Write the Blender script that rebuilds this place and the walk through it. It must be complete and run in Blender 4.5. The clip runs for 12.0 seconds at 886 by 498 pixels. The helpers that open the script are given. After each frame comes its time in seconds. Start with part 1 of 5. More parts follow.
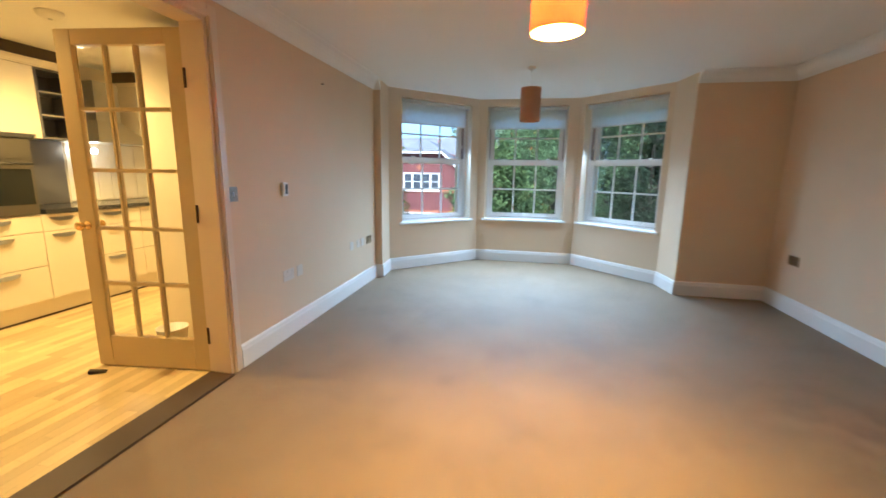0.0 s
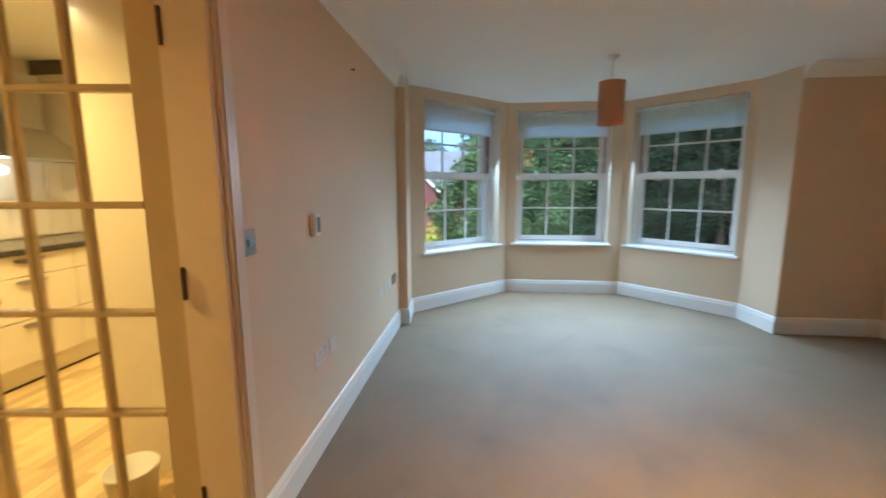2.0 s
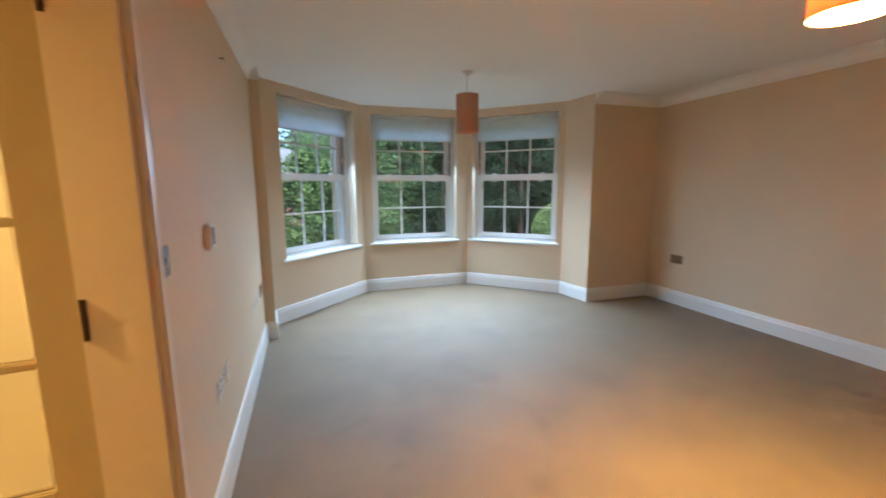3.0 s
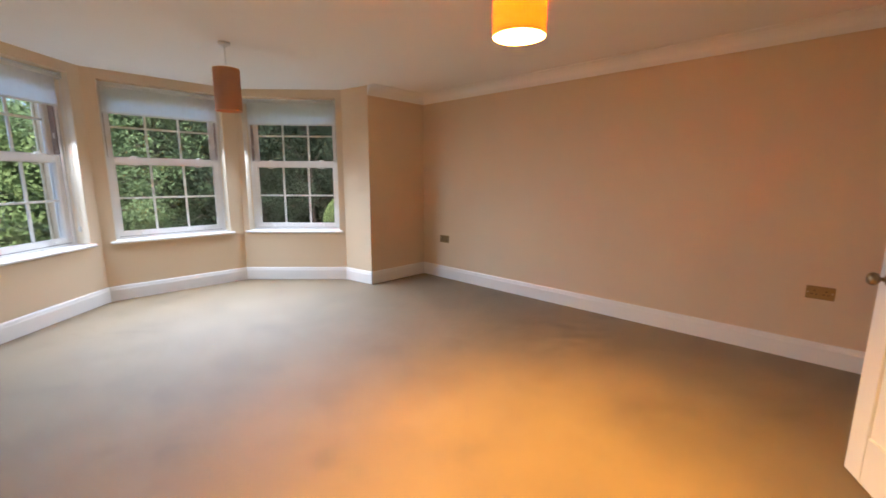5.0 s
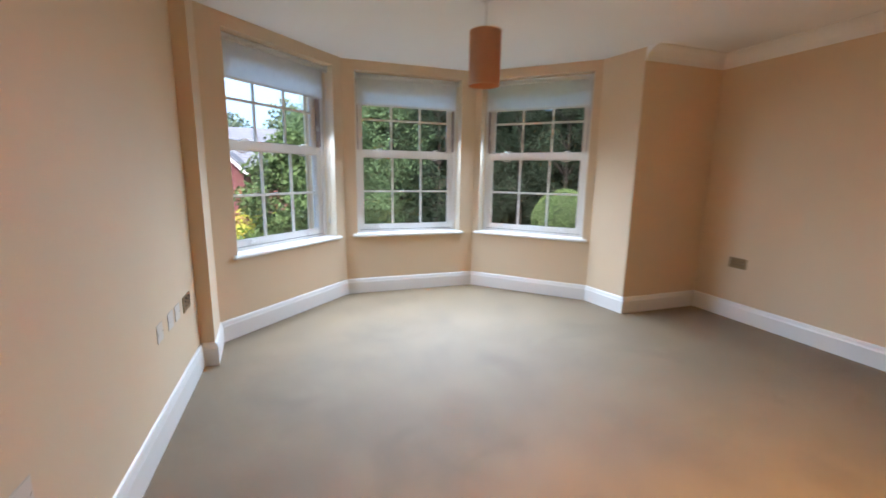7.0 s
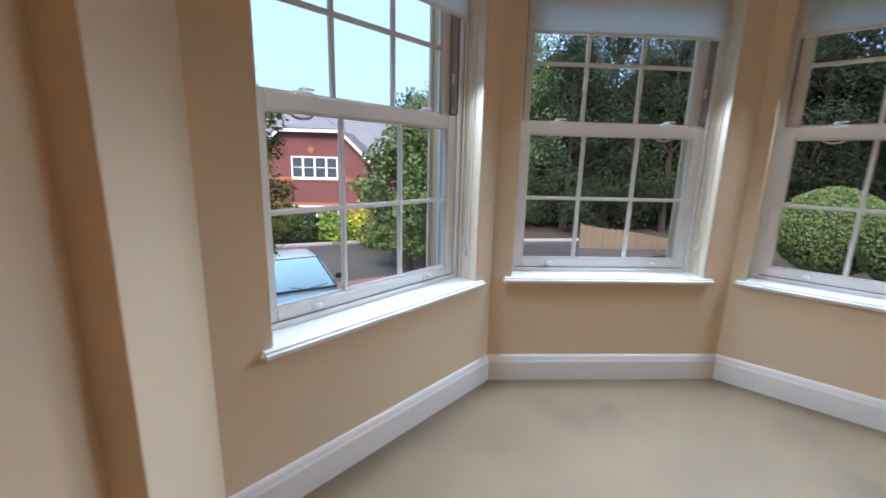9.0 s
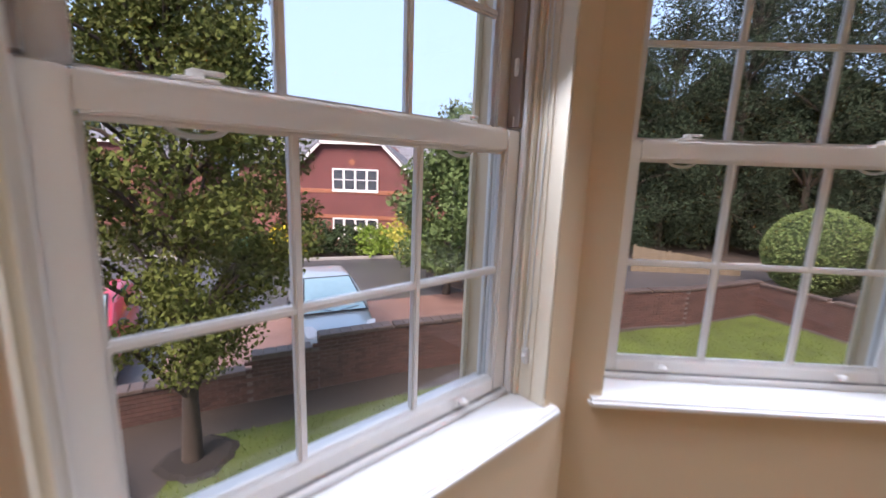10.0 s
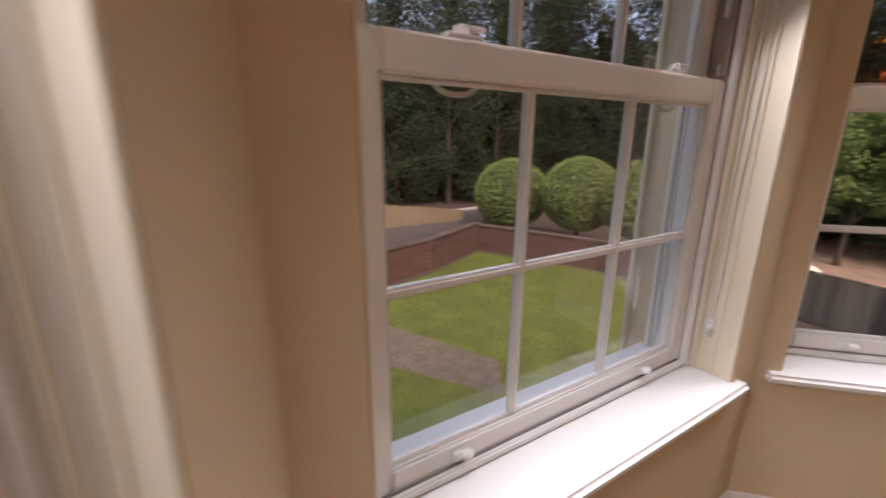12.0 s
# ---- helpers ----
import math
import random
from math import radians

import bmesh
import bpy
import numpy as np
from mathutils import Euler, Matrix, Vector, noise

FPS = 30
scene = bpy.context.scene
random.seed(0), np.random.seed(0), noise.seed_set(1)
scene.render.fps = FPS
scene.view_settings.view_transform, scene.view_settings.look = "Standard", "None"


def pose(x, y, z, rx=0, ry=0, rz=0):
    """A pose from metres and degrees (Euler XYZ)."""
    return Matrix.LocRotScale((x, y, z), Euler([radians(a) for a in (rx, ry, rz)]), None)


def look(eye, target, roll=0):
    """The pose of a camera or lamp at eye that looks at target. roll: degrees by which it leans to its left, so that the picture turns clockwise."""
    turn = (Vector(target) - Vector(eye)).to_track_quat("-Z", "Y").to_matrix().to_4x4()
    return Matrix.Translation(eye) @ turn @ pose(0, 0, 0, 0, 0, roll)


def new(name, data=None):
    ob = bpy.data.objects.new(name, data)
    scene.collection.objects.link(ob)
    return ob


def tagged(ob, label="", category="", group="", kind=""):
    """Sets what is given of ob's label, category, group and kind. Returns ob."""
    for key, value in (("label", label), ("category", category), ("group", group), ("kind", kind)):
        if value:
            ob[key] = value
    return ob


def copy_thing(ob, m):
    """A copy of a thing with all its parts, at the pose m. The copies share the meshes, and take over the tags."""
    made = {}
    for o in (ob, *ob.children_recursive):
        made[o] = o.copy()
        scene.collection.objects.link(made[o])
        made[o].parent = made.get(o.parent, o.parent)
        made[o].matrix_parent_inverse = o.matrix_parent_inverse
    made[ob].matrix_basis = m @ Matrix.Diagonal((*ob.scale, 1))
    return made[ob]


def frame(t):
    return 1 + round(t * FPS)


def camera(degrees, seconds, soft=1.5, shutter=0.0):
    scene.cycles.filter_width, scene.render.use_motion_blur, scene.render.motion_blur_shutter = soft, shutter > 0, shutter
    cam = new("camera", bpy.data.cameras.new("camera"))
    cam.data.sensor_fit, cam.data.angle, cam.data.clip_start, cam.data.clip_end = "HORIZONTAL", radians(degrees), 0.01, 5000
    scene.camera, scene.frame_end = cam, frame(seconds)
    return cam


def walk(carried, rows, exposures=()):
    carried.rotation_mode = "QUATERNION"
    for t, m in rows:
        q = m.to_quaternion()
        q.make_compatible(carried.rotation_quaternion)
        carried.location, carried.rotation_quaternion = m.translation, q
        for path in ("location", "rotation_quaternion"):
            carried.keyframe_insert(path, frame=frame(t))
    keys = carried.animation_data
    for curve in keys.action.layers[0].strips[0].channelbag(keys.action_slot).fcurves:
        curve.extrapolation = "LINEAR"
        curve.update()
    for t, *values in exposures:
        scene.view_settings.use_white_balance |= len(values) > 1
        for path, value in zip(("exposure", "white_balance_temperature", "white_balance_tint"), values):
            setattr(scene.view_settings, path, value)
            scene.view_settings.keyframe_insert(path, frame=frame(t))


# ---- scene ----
cam = camera(94.2, 12.0, soft=1.6, shutter=0.5)
PATH = [
    (0, (0.227, 0.319, 1.257), (-0.15, 2.249, 0.894), 0.9),
    (0.5, (0.092, 0.688, 1.265), (-0.473, 2.576, 0.92), 1.1),
    (1, (-0.171, 0.959, 1.278), (-0.849, 2.811, 0.946), 0.8),
    (1.5, (-0.484, 1.136, 1.267), (-1.066, 3.028, 0.982), 0.1),
    (2, (-0.718, 1.233, 1.295), (-0.916, 3.2, 0.998), -0.1),
    (2.5, (-0.998, 1.251, 1.308), (-0.729, 3.211, 1.013), -0.3),
    (3, (-1.12, 1.209, 1.317), (-0.502, 3.086, 1.014), -0.4),
    (3.5, (-1.1, 1.192, 1.3), (-0.208, 2.953, 0.979), 0.1),
    (3.7, (-1.088, 1.199, 1.289), (-0.109, 2.914, 0.968), 0.2),
    (5.3, (-1.003, 1.075, 1.261), (0.447, 2.407, 0.91), 0.4),
    (5.5, (-0.975, 1.112, 1.259), (0.465, 2.451, 0.897), 0.6),
    (6, (-0.988, 1.333, 1.279), (0.227, 2.87, 0.877), 0.9),
    (6.5, (-0.945, 1.689, 1.26), (-0.044, 3.43, 0.865), 1.2),
    (7, (-0.873, 2.16, 1.236), (-0.229, 4.018, 0.873), 0.9),
    (7.5, (-0.864, 2.722, 1.237), (-0.376, 4.625, 0.859), 1.1),
    (7.7, (-0.887, 2.992, 1.229), (-0.459, 4.906, 0.84), 1.0),
    (9.3, (-0.846, 4.451, 1.239), (-0.767, 6.403, 0.81), 1.7),
    (9.5, (-0.852, 4.652, 1.263), (-0.794, 6.603, 0.83), 1.9),
    (10, (-0.834, 5.071, 1.328), (-0.913, 7.034, 0.954), 2.1),
    (10.2, (-0.833, 5.192, 1.367), (-0.942, 7.153, 0.992), 1.6),
    (10.3, (-0.838, 5.229, 1.375), (-0.951, 7.19, 0.994), 1.7),
    (10.5, (-0.844, 5.301, 1.374), (-0.933, 7.258, 0.971), 1.6),
    (11, (-0.831, 5.478, 1.348), (-0.625, 7.412, 0.881), 0.5),
    (11.5, (-0.706, 5.675, 1.314), (-0.074, 7.502, 0.797), 0.0),
    (12, (-0.515, 5.893, 1.295), (0.510, 7.533, 0.778), 0.5),
]
EXPOSURES = [(0, 1.02, 5450, 10), (1.5, 0.72, 5400, 6), (3.5, 1.02, 6000, 15), (5.5, 1.15, 6750, 25), (7.5, 0.95, 6300, 19), (9.5, 0.42, 6650, 24), (10.5, 0.36, 7900, 40), (12, 0.0, 8800, 40)]
walk(cam, [(t, look(eye, target, roll)) for t, eye, target, roll in PATH], EXPOSURES)

# ---- world and large lights ----
G = -2.8                    # garden level below the room's floor
CEIL = 2.275
CX = 0.23                   # axis of the bay
world = bpy.data.worlds.new("world")
scene.world = world
world.use_nodes = True
wn = world.node_tree.nodes
sky = wn.new("ShaderNodeTexSky")
sky.sky_type, sky.sun_disc = "NISHITA", False
sky.sun_elevation, sky.sun_rotation = radians(48), radians(200)
sky.air_density, sky.dust_density, sky.ozone_density = 1.0, 6.0, 1.0
cloud = wn.new("ShaderNodeMix")
cloud.data_type = "RGBA"
cloud.inputs["Factor"].default_value = 0.72
cloud.inputs["B"].default_value = (3.0, 5.5, 8.4, 1)
world.node_tree.links.new(sky.outputs[0], cloud.inputs["A"])
world.node_tree.links.new(cloud.outputs["Result"], wn["Background"].inputs[0])
wn["Background"].inputs[1].default_value = 0.175

sun = new("sun", bpy.data.lights.new("sun", "SUN"))
sun.data.energy, sun.data.angle, sun.data.color = 5.0, radians(30), (1.0, 0.96, 0.9)
sun.rotation_euler = (radians(42), 0, radians(-20))

LAMP_AT = (0.312, 2.0)


def lamp(name, kind, at, energy, colour, **more):
    ob = new(name, bpy.data.lights.new(name, kind))
    ob.location, ob.data.energy, ob.data.color = at, energy, colour
    for key, value in more.items():
        if key == "radius":
            ob.data.shadow_soft_size = value
        elif key == "spot":
            ob.data.spot_size, ob.data.spot_blend = radians(value), 0.6
    return ob


lamp("pendant_bulb_light", "POINT", (*LAMP_AT, 1.90), 235, (1.0, 0.545, 0.07), radius=0.06)
for x, y, watts in ((-3.0, 2.22, 112), (-3.3, 3.1, 26), (-2.9, 3.9, 44)):
    lamp("kitchen_downlight_light", "SPOT", (x, y, 2.24), watts, (1.0, 0.63, 0.19), radius=0.03, spot=150)
lamp("under_cabinet_light_source", "POINT", (-4.1, 3.85, 1.42), 1.6, (1.0, 0.86, 0.6), radius=0.03)


# ---- materials ----
def mat(name, colour, rough=0.6, metal=0.0, vary=0.08, scale=6.0, bump=0.0, fine=120.0, per_object=0.0, per_island=0.0, coat=0.0, spec=0.5):
    """A painted or natural surface: colour varied at two scales, with fine relief."""
    m = bpy.data.materials.new(name)
    m.use_nodes = True
    n, l = m.node_tree.nodes, m.node_tree.links
    b = n["Principled BSDF"]
    b.inputs["Roughness"].default_value, b.inputs["Metallic"].default_value = rough, metal
    b.inputs["Coat Weight"].default_value = coat
    b.inputs["Specular IOR Level"].default_value = spec
    co = n.new("ShaderNodeTexCoord")
    big, small = n.new("ShaderNodeTexNoise"), n.new("ShaderNodeTexNoise")
    big.inputs["Scale"].default_value, small.inputs["Scale"].default_value = scale, fine
    big.inputs["Detail"].default_value = 4
    for t in (big, small):
        l.new(co.outputs["Object"], t.inputs["Vector"])
    add = n.new("ShaderNodeMath")
    add.operation = "MULTIPLY_ADD"
    l.new(small.outputs["Fac"], add.inputs[0])
    add.inputs[1].default_value = 0.35
    l.new(big.outputs["Fac"], add.inputs[2])
    value = add.outputs[0]
    if per_object or per_island:
        src = n.new("ShaderNodeObjectInfo" if per_object else "ShaderNodeNewGeometry")
        mul = n.new("ShaderNodeMath")
        mul.operation = "MULTIPLY_ADD"
        l.new(src.outputs["Random" if per_object else "Random Per Island"], mul.inputs[0])
        mul.inputs[1].default_value = (per_object or per_island) * 2
        l.new(value, mul.inputs[2])
        sub = n.new("ShaderNodeMath")
        sub.operation = "SUBTRACT"
        l.new(mul.outputs[0], sub.inputs[0])
        sub.inputs[1].default_value = per_object or per_island
        value = sub.outputs[0]
    ramp = n.new("ShaderNodeMapRange")
    ramp.inputs["From Min"].default_value, ramp.inputs["From Max"].default_value = 0.25, 1.1
    ramp.inputs["To Min"].default_value, ramp.inputs["To Max"].default_value = 1 - vary, 1 + vary
    ramp.clamp = False
    l.new(value, ramp.inputs["Value"])
    tint = n.new("ShaderNodeVectorMath")
    tint.operation = "SCALE"
    tint.inputs[0].default_value = colour[:3]
    l.new(ramp.outputs[0], tint.inputs["Scale"])
    l.new(tint.outputs[0], b.inputs["Base Color"])
    if bump:
        bp = n.new("ShaderNodeBump")
        bp.inputs["Strength"].default_value, bp.inputs["Distance"].default_value = bump, 0.004
        l.new(small.outputs["Fac"], bp.inputs["Height"])
        l.new(bp.outputs[0], b.inputs["Normal"])
    return m


def glass(name, tint=(1, 1, 1), rough=0.0):
    m = bpy.data.materials.new(name)
    m.use_nodes = True
    b = m.node_tree.nodes["Principled BSDF"]
    b.inputs["Base Color"].default_value = (*tint, 1)
    b.inputs["Transmission Weight"].default_value, b.inputs["Roughness"].default_value, b.inputs["IOR"].default_value = 1.0, rough, 1.3
    return m


def cloth(name, colour, through_share, weave=260.0, through_colour=None):
    """Thin woven fabric that lets some light through."""
    m = mat(name, colour, 0.9, vary=0.06, scale=14, bump=0.3, fine=weave)
    n, l = m.node_tree.nodes, m.node_tree.links
    b = n["Principled BSDF"]
    t, mix = n.new("ShaderNodeBsdfTranslucent"), n.new("ShaderNodeMixShader")
    if through_colour:
        t.inputs["Color"].default_value = (*through_colour, 1)
    else:
        l.new(b.inputs["Base Color"].links[0].from_socket, t.inputs["Color"])
    mix.inputs[0].default_value = through_share
    l.new(b.outputs[0], mix.inputs[1])
    l.new(t.outputs[0], mix.inputs[2])
    l.new(mix.outputs[0], n["Material Output"].inputs[0])
    return m


def glow(name, colour, strength):
    m = bpy.data.materials.new(name)
    m.use_nodes = True
    b = m.node_tree.nodes["Principled BSDF"]
    b.inputs["Base Color"].default_value = (*colour, 1)
    b.inputs["Emission Color"].default_value, b.inputs["Emission Strength"].default_value = (*colour, 1), strength
    return m


def carpet_material():
    """Cut-pile carpet: fibre grain, brushed patches and some grubby marks."""
    m = mat("beige_carpet", (0.212, 0.147, 0.084), 0.52, vary=0.28, scale=2.2, bump=0.0, fine=70, spec=0.5)
    n, l = m.node_tree.nodes, m.node_tree.links
    b = n["Principled BSDF"]
    b.inputs["Sheen Weight"].default_value = 0.3
    b.inputs["Sheen Tint"].default_value = (0.85, 0.72, 0.55, 1)
    b.inputs["Sheen Roughness"].default_value = 0.3
    base = b.inputs["Base Color"].links[0].from_socket
    co = n.new("ShaderNodeTexCoord")
    smudge = n.new("ShaderNodeTexNoise")
    smudge.inputs["Scale"].default_value, smudge.inputs["Detail"].default_value = 2.6, 9
    smudge.inputs["Distortion"].default_value = 0.6
    l.new(co.outputs["Object"], smudge.inputs["Vector"])
    mr = n.new("ShaderNodeMapRange")
    for key, v in (("From Min", 0.54), ("From Max", 0.72), ("To Min", 1.0), ("To Max", 0.76)):
        mr.inputs[key].default_value = v
    l.new(smudge.outputs["Fac"], mr.inputs["Value"])
    sc = n.new("ShaderNodeVectorMath")
    sc.operation = "SCALE"
    l.new(base, sc.inputs[0])
    l.new(mr.outputs[0], sc.inputs["Scale"])
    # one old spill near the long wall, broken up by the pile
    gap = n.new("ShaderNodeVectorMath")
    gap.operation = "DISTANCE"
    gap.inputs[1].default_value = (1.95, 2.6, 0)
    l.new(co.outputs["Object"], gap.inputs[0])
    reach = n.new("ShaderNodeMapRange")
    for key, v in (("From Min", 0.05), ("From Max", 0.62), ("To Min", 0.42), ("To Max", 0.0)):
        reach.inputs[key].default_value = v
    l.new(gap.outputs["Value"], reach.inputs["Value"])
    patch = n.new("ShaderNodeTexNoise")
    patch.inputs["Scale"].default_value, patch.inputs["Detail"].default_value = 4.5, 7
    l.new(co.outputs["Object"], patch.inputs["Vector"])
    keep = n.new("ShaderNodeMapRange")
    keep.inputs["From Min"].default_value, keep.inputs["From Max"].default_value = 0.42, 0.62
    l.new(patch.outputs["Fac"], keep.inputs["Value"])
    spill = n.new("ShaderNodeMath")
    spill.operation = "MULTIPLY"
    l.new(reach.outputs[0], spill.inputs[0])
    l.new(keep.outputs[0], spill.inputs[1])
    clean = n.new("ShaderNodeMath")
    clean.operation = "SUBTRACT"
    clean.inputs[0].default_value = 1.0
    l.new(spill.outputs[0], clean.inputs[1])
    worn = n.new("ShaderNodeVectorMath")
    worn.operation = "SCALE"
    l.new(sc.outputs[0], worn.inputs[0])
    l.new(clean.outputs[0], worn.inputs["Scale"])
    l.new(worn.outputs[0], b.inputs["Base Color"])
    pile = n.new("ShaderNodeTexNoise")
    pile.inputs["Scale"].default_value, pile.inputs["Detail"].default_value = 260, 3
    l.new(co.outputs["Object"], pile.inputs["Vector"])
    bp = n.new("ShaderNodeBump")
    bp.inputs["Strength"].default_value, bp.inputs["Distance"].default_value = 0.9, 0.006
    l.new(pile.outputs["Fac"], bp.inputs["Height"])
    l.new(bp.outputs[0], b.inputs["Normal"])
    return m


def brick_material(name, a, b2, mortar, size=(0.225, 0.075), joint=0.010):
    m = bpy.data.materials.new(name)
    m.use_nodes = True
    n, l = m.node_tree.nodes, m.node_tree.links
    bs = n["Principled BSDF"]
    bs.inputs["Roughness"].default_value = 0.85
    co, sep, com = n.new("ShaderNodeTexCoord"), n.new("ShaderNodeSeparateXYZ"), n.new("ShaderNodeCombineXYZ")
    l.new(co.outputs["Object"], sep.inputs[0])
    ad = n.new("ShaderNodeMath")
    l.new(sep.outputs["X"], ad.inputs[0])
    l.new(sep.outputs["Y"], ad.inputs[1])
    l.new(ad.outputs[0], com.inputs["X"])
    l.new(sep.outputs["Z"], com.inputs["Y"])
    br = n.new("ShaderNodeTexBrick")
    br.inputs["Color1"].default_value, br.inputs["Color2"].default_value, br.inputs["Mortar"].default_value = (*a, 1), (*b2, 1), (*mortar, 1)
    br.inputs["Scale"].default_value = 1.0
    br.inputs["Brick Width"].default_value, br.inputs["Row Height"].default_value, br.inputs["Mortar Size"].default_value = size[0], size[1], joint
    l.new(com.outputs[0], br.inputs["Vector"])
    no = n.new("ShaderNodeTexNoise")
    no.inputs["Scale"].default_value, no.inputs["Detail"].default_value = 1.2, 6
    l.new(co.outputs["Object"], no.inputs["Vector"])
    mr = n.new("ShaderNodeMapRange")
    mr.inputs["To Min"].default_value, mr.inputs["To Max"].default_value = 0.7, 1.3
    l.new(no.outputs["Fac"], mr.inputs["Value"])
    sc = n.new("ShaderNodeVectorMath")
    sc.operation = "SCALE"
    l.new(br.outputs["Color"], sc.inputs[0])
    l.new(mr.outputs[0], sc.inputs["Scale"])
    l.new(sc.outputs[0], bs.inputs["Base Color"])
    bp = n.new("ShaderNodeBump")
    bp.invert = True
    bp.inputs["Distance"].default_value = 0.008
    l.new(br.outputs["Fac"], bp.inputs["Height"])
    l.new(bp.outputs[0], bs.inputs["Normal"])
    return m


def laminate_material():
    """Three-strip oak laminate: narrow printed staves of uneven tone along the boards."""
    m = mat("pale_oak_laminate", (0.66, 0.51, 0.25), 0.34, vary=0.16, scale=3, bump=0.06, fine=70, per_object=0.12)
    n, l = m.node_tree.nodes, m.node_tree.links
    b = n["Principled BSDF"]
    base = b.inputs["Base Color"].links[0].from_socket
    geo, sep, join = n.new("ShaderNodeNewGeometry"), n.new("ShaderNodeSeparateXYZ"), n.new("ShaderNodeCombineXYZ")
    l.new(geo.outputs["Position"], sep.inputs[0])
    l.new(sep.outputs["Y"], join.inputs["X"])
    l.new(sep.outputs["X"], join.inputs["Y"])
    br = n.new("ShaderNodeTexBrick")
    l.new(join.outputs[0], br.inputs["Vector"])
    for key, v in (("Scale", 1.0), ("Brick Width", 0.42), ("Row Height", 0.0633), ("Mortar Size", 0.0008), ("Bias", -0.25)):
        br.inputs[key].default_value = v
    br.offset = 0.37
    br.inputs["Color1"].default_value, br.inputs["Color2"].default_value = (1.08, 1.08, 1.06, 1), (0.58, 0.52, 0.46, 1)
    br.inputs["Mortar"].default_value = (0.6, 0.55, 0.5, 1)
    mul = n.new("ShaderNodeVectorMath")
    mul.operation = "MULTIPLY"
    l.new(base, mul.inputs[0])
    l.new(br.outputs["Color"], mul.inputs[1])
    l.new(mul.outputs[0], b.inputs["Base Color"])
    return m


WALL = mat("magnolia_wall_paint", (0.695, 0.538, 0.365), 0.75, vary=0.035, scale=2.2, bump=0.12, fine=220)
CEILING = mat("white_ceiling_paint", (0.86, 0.85, 0.825), 0.85, vary=0.02, scale=1.5, bump=0.1, fine=180)
GLOSS = mat("white_gloss_paint", (0.80, 0.785, 0.755), 0.32, vary=0.02, scale=5, bump=0.03, fine=60)
UPVC = mat("white_window_plastic", (0.80, 0.775, 0.74), 0.3, vary=0.02, scale=9)
RENDER = mat("cream_render", (0.78, 0.69, 0.51), 0.85, vary=0.05, scale=3, bump=0.3, fine=150)
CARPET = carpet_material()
SEAL = mat("grey_rubber_seal", (0.22, 0.21, 0.20), 0.7)
CHANNEL = mat("grey_sash_channel", (0.34, 0.28, 0.25), 0.6)
PANE = glass("window_glass")
DOORPANE = glass("door_glass")
BLIND = cloth("cream_blind_fabric", (0.94, 0.94, 0.92), 0.9, 420)
SHADE = cloth("orange_lampshade_fabric", (0.64, 0.50, 0.35), 0.5, 300, (0.74, 0.20, 0.02))
SHADE_RIM = mat("shade_rim", (0.7, 0.4, 0.2), 0.6)
BULB = glow("lit_bulb", (1.0, 0.72, 0.38), 60)
OFFBULB = mat("frosted_bulb", (0.8, 0.8, 0.78), 0.35)
WHITE_PLASTIC = mat("white_plastic", (0.78, 0.77, 0.74), 0.35, vary=0.02)
BEIGE_PLATE = mat("painted_over_plate", (0.66, 0.59, 0.51), 0.45, vary=0.03)
SWITCH = mat("satin_grey_plate", (0.20, 0.195, 0.17), 0.5, 0.5, vary=0.04)
STEEL = mat("brushed_steel", (0.52, 0.53, 0.53), 0.34, 1.0, vary=0.05, fine=300)
BRASS = mat("polished_brass", (0.75, 0.52, 0.20), 0.22, 1.0, vary=0.05)
AGED_BRASS = mat("antique_brass", (0.32, 0.23, 0.13), 0.38, 1.0, vary=0.12)
DARKHOLE = mat("dark_inset", (0.05, 0.045, 0.04), 0.5)
OAK = mat("dark_oak_threshold", (0.05, 0.026, 0.013), 0.6, vary=0.25, scale=5, bump=0.15)
CREAM_UNIT = mat("cream_gloss_unit", (0.74, 0.68, 0.54), 0.22, vary=0.02, scale=3, coat=0.3)
KWALL = mat("kitchen_wall_paint", (0.70, 0.64, 0.52), 0.7, vary=0.03, bump=0.1)
WORKTOP = mat("black_granite_worktop", (0.03, 0.03, 0.032), 0.18, vary=0.5, scale=90, fine=400)
SPLASH = mat("dark_grey_splashback", (0.11, 0.11, 0.12), 0.3, vary=0.1)
BLACKGLASS = mat("black_oven_glass", (0.012, 0.014, 0.013), 0.08, vary=0.1, coat=0.0, spec=0.3)
TILE = mat("pale_wall_tile", (0.72, 0.69, 0.62), 0.25, vary=0.03)
PLANK = laminate_material()
OVENSTEEL = mat("oven_steel", (0.15, 0.145, 0.135), 0.38, 1.0, vary=0.05, fine=300)
DOORPAINT = mat("cream_satin_door_paint", (0.60, 0.47, 0.25), 0.35, vary=0.03, scale=4, bump=0.03)
CASING = mat("cream_casing_paint", (0.72, 0.59, 0.44), 0.4, vary=0.03, scale=4, bump=0.03)
REVEAL = mat("pale_reveal_paint", (0.78, 0.68, 0.53), 0.35, vary=0.02, scale=5, bump=0.03, fine=60)
GAP_SHADE = mat("gap_shade_brown", (0.06, 0.04, 0.025), 0.7, vary=0.2, scale=6, bump=0.1)
RUBBER_AND_SHADE = mat("brown_rubber_and_gap_shade", (0.05, 0.03, 0.02), 0.7)
HINGE = mat("dark_bronze_hinge", (0.10, 0.06, 0.04), 0.45, 0.8)
LEAFCOL = {}


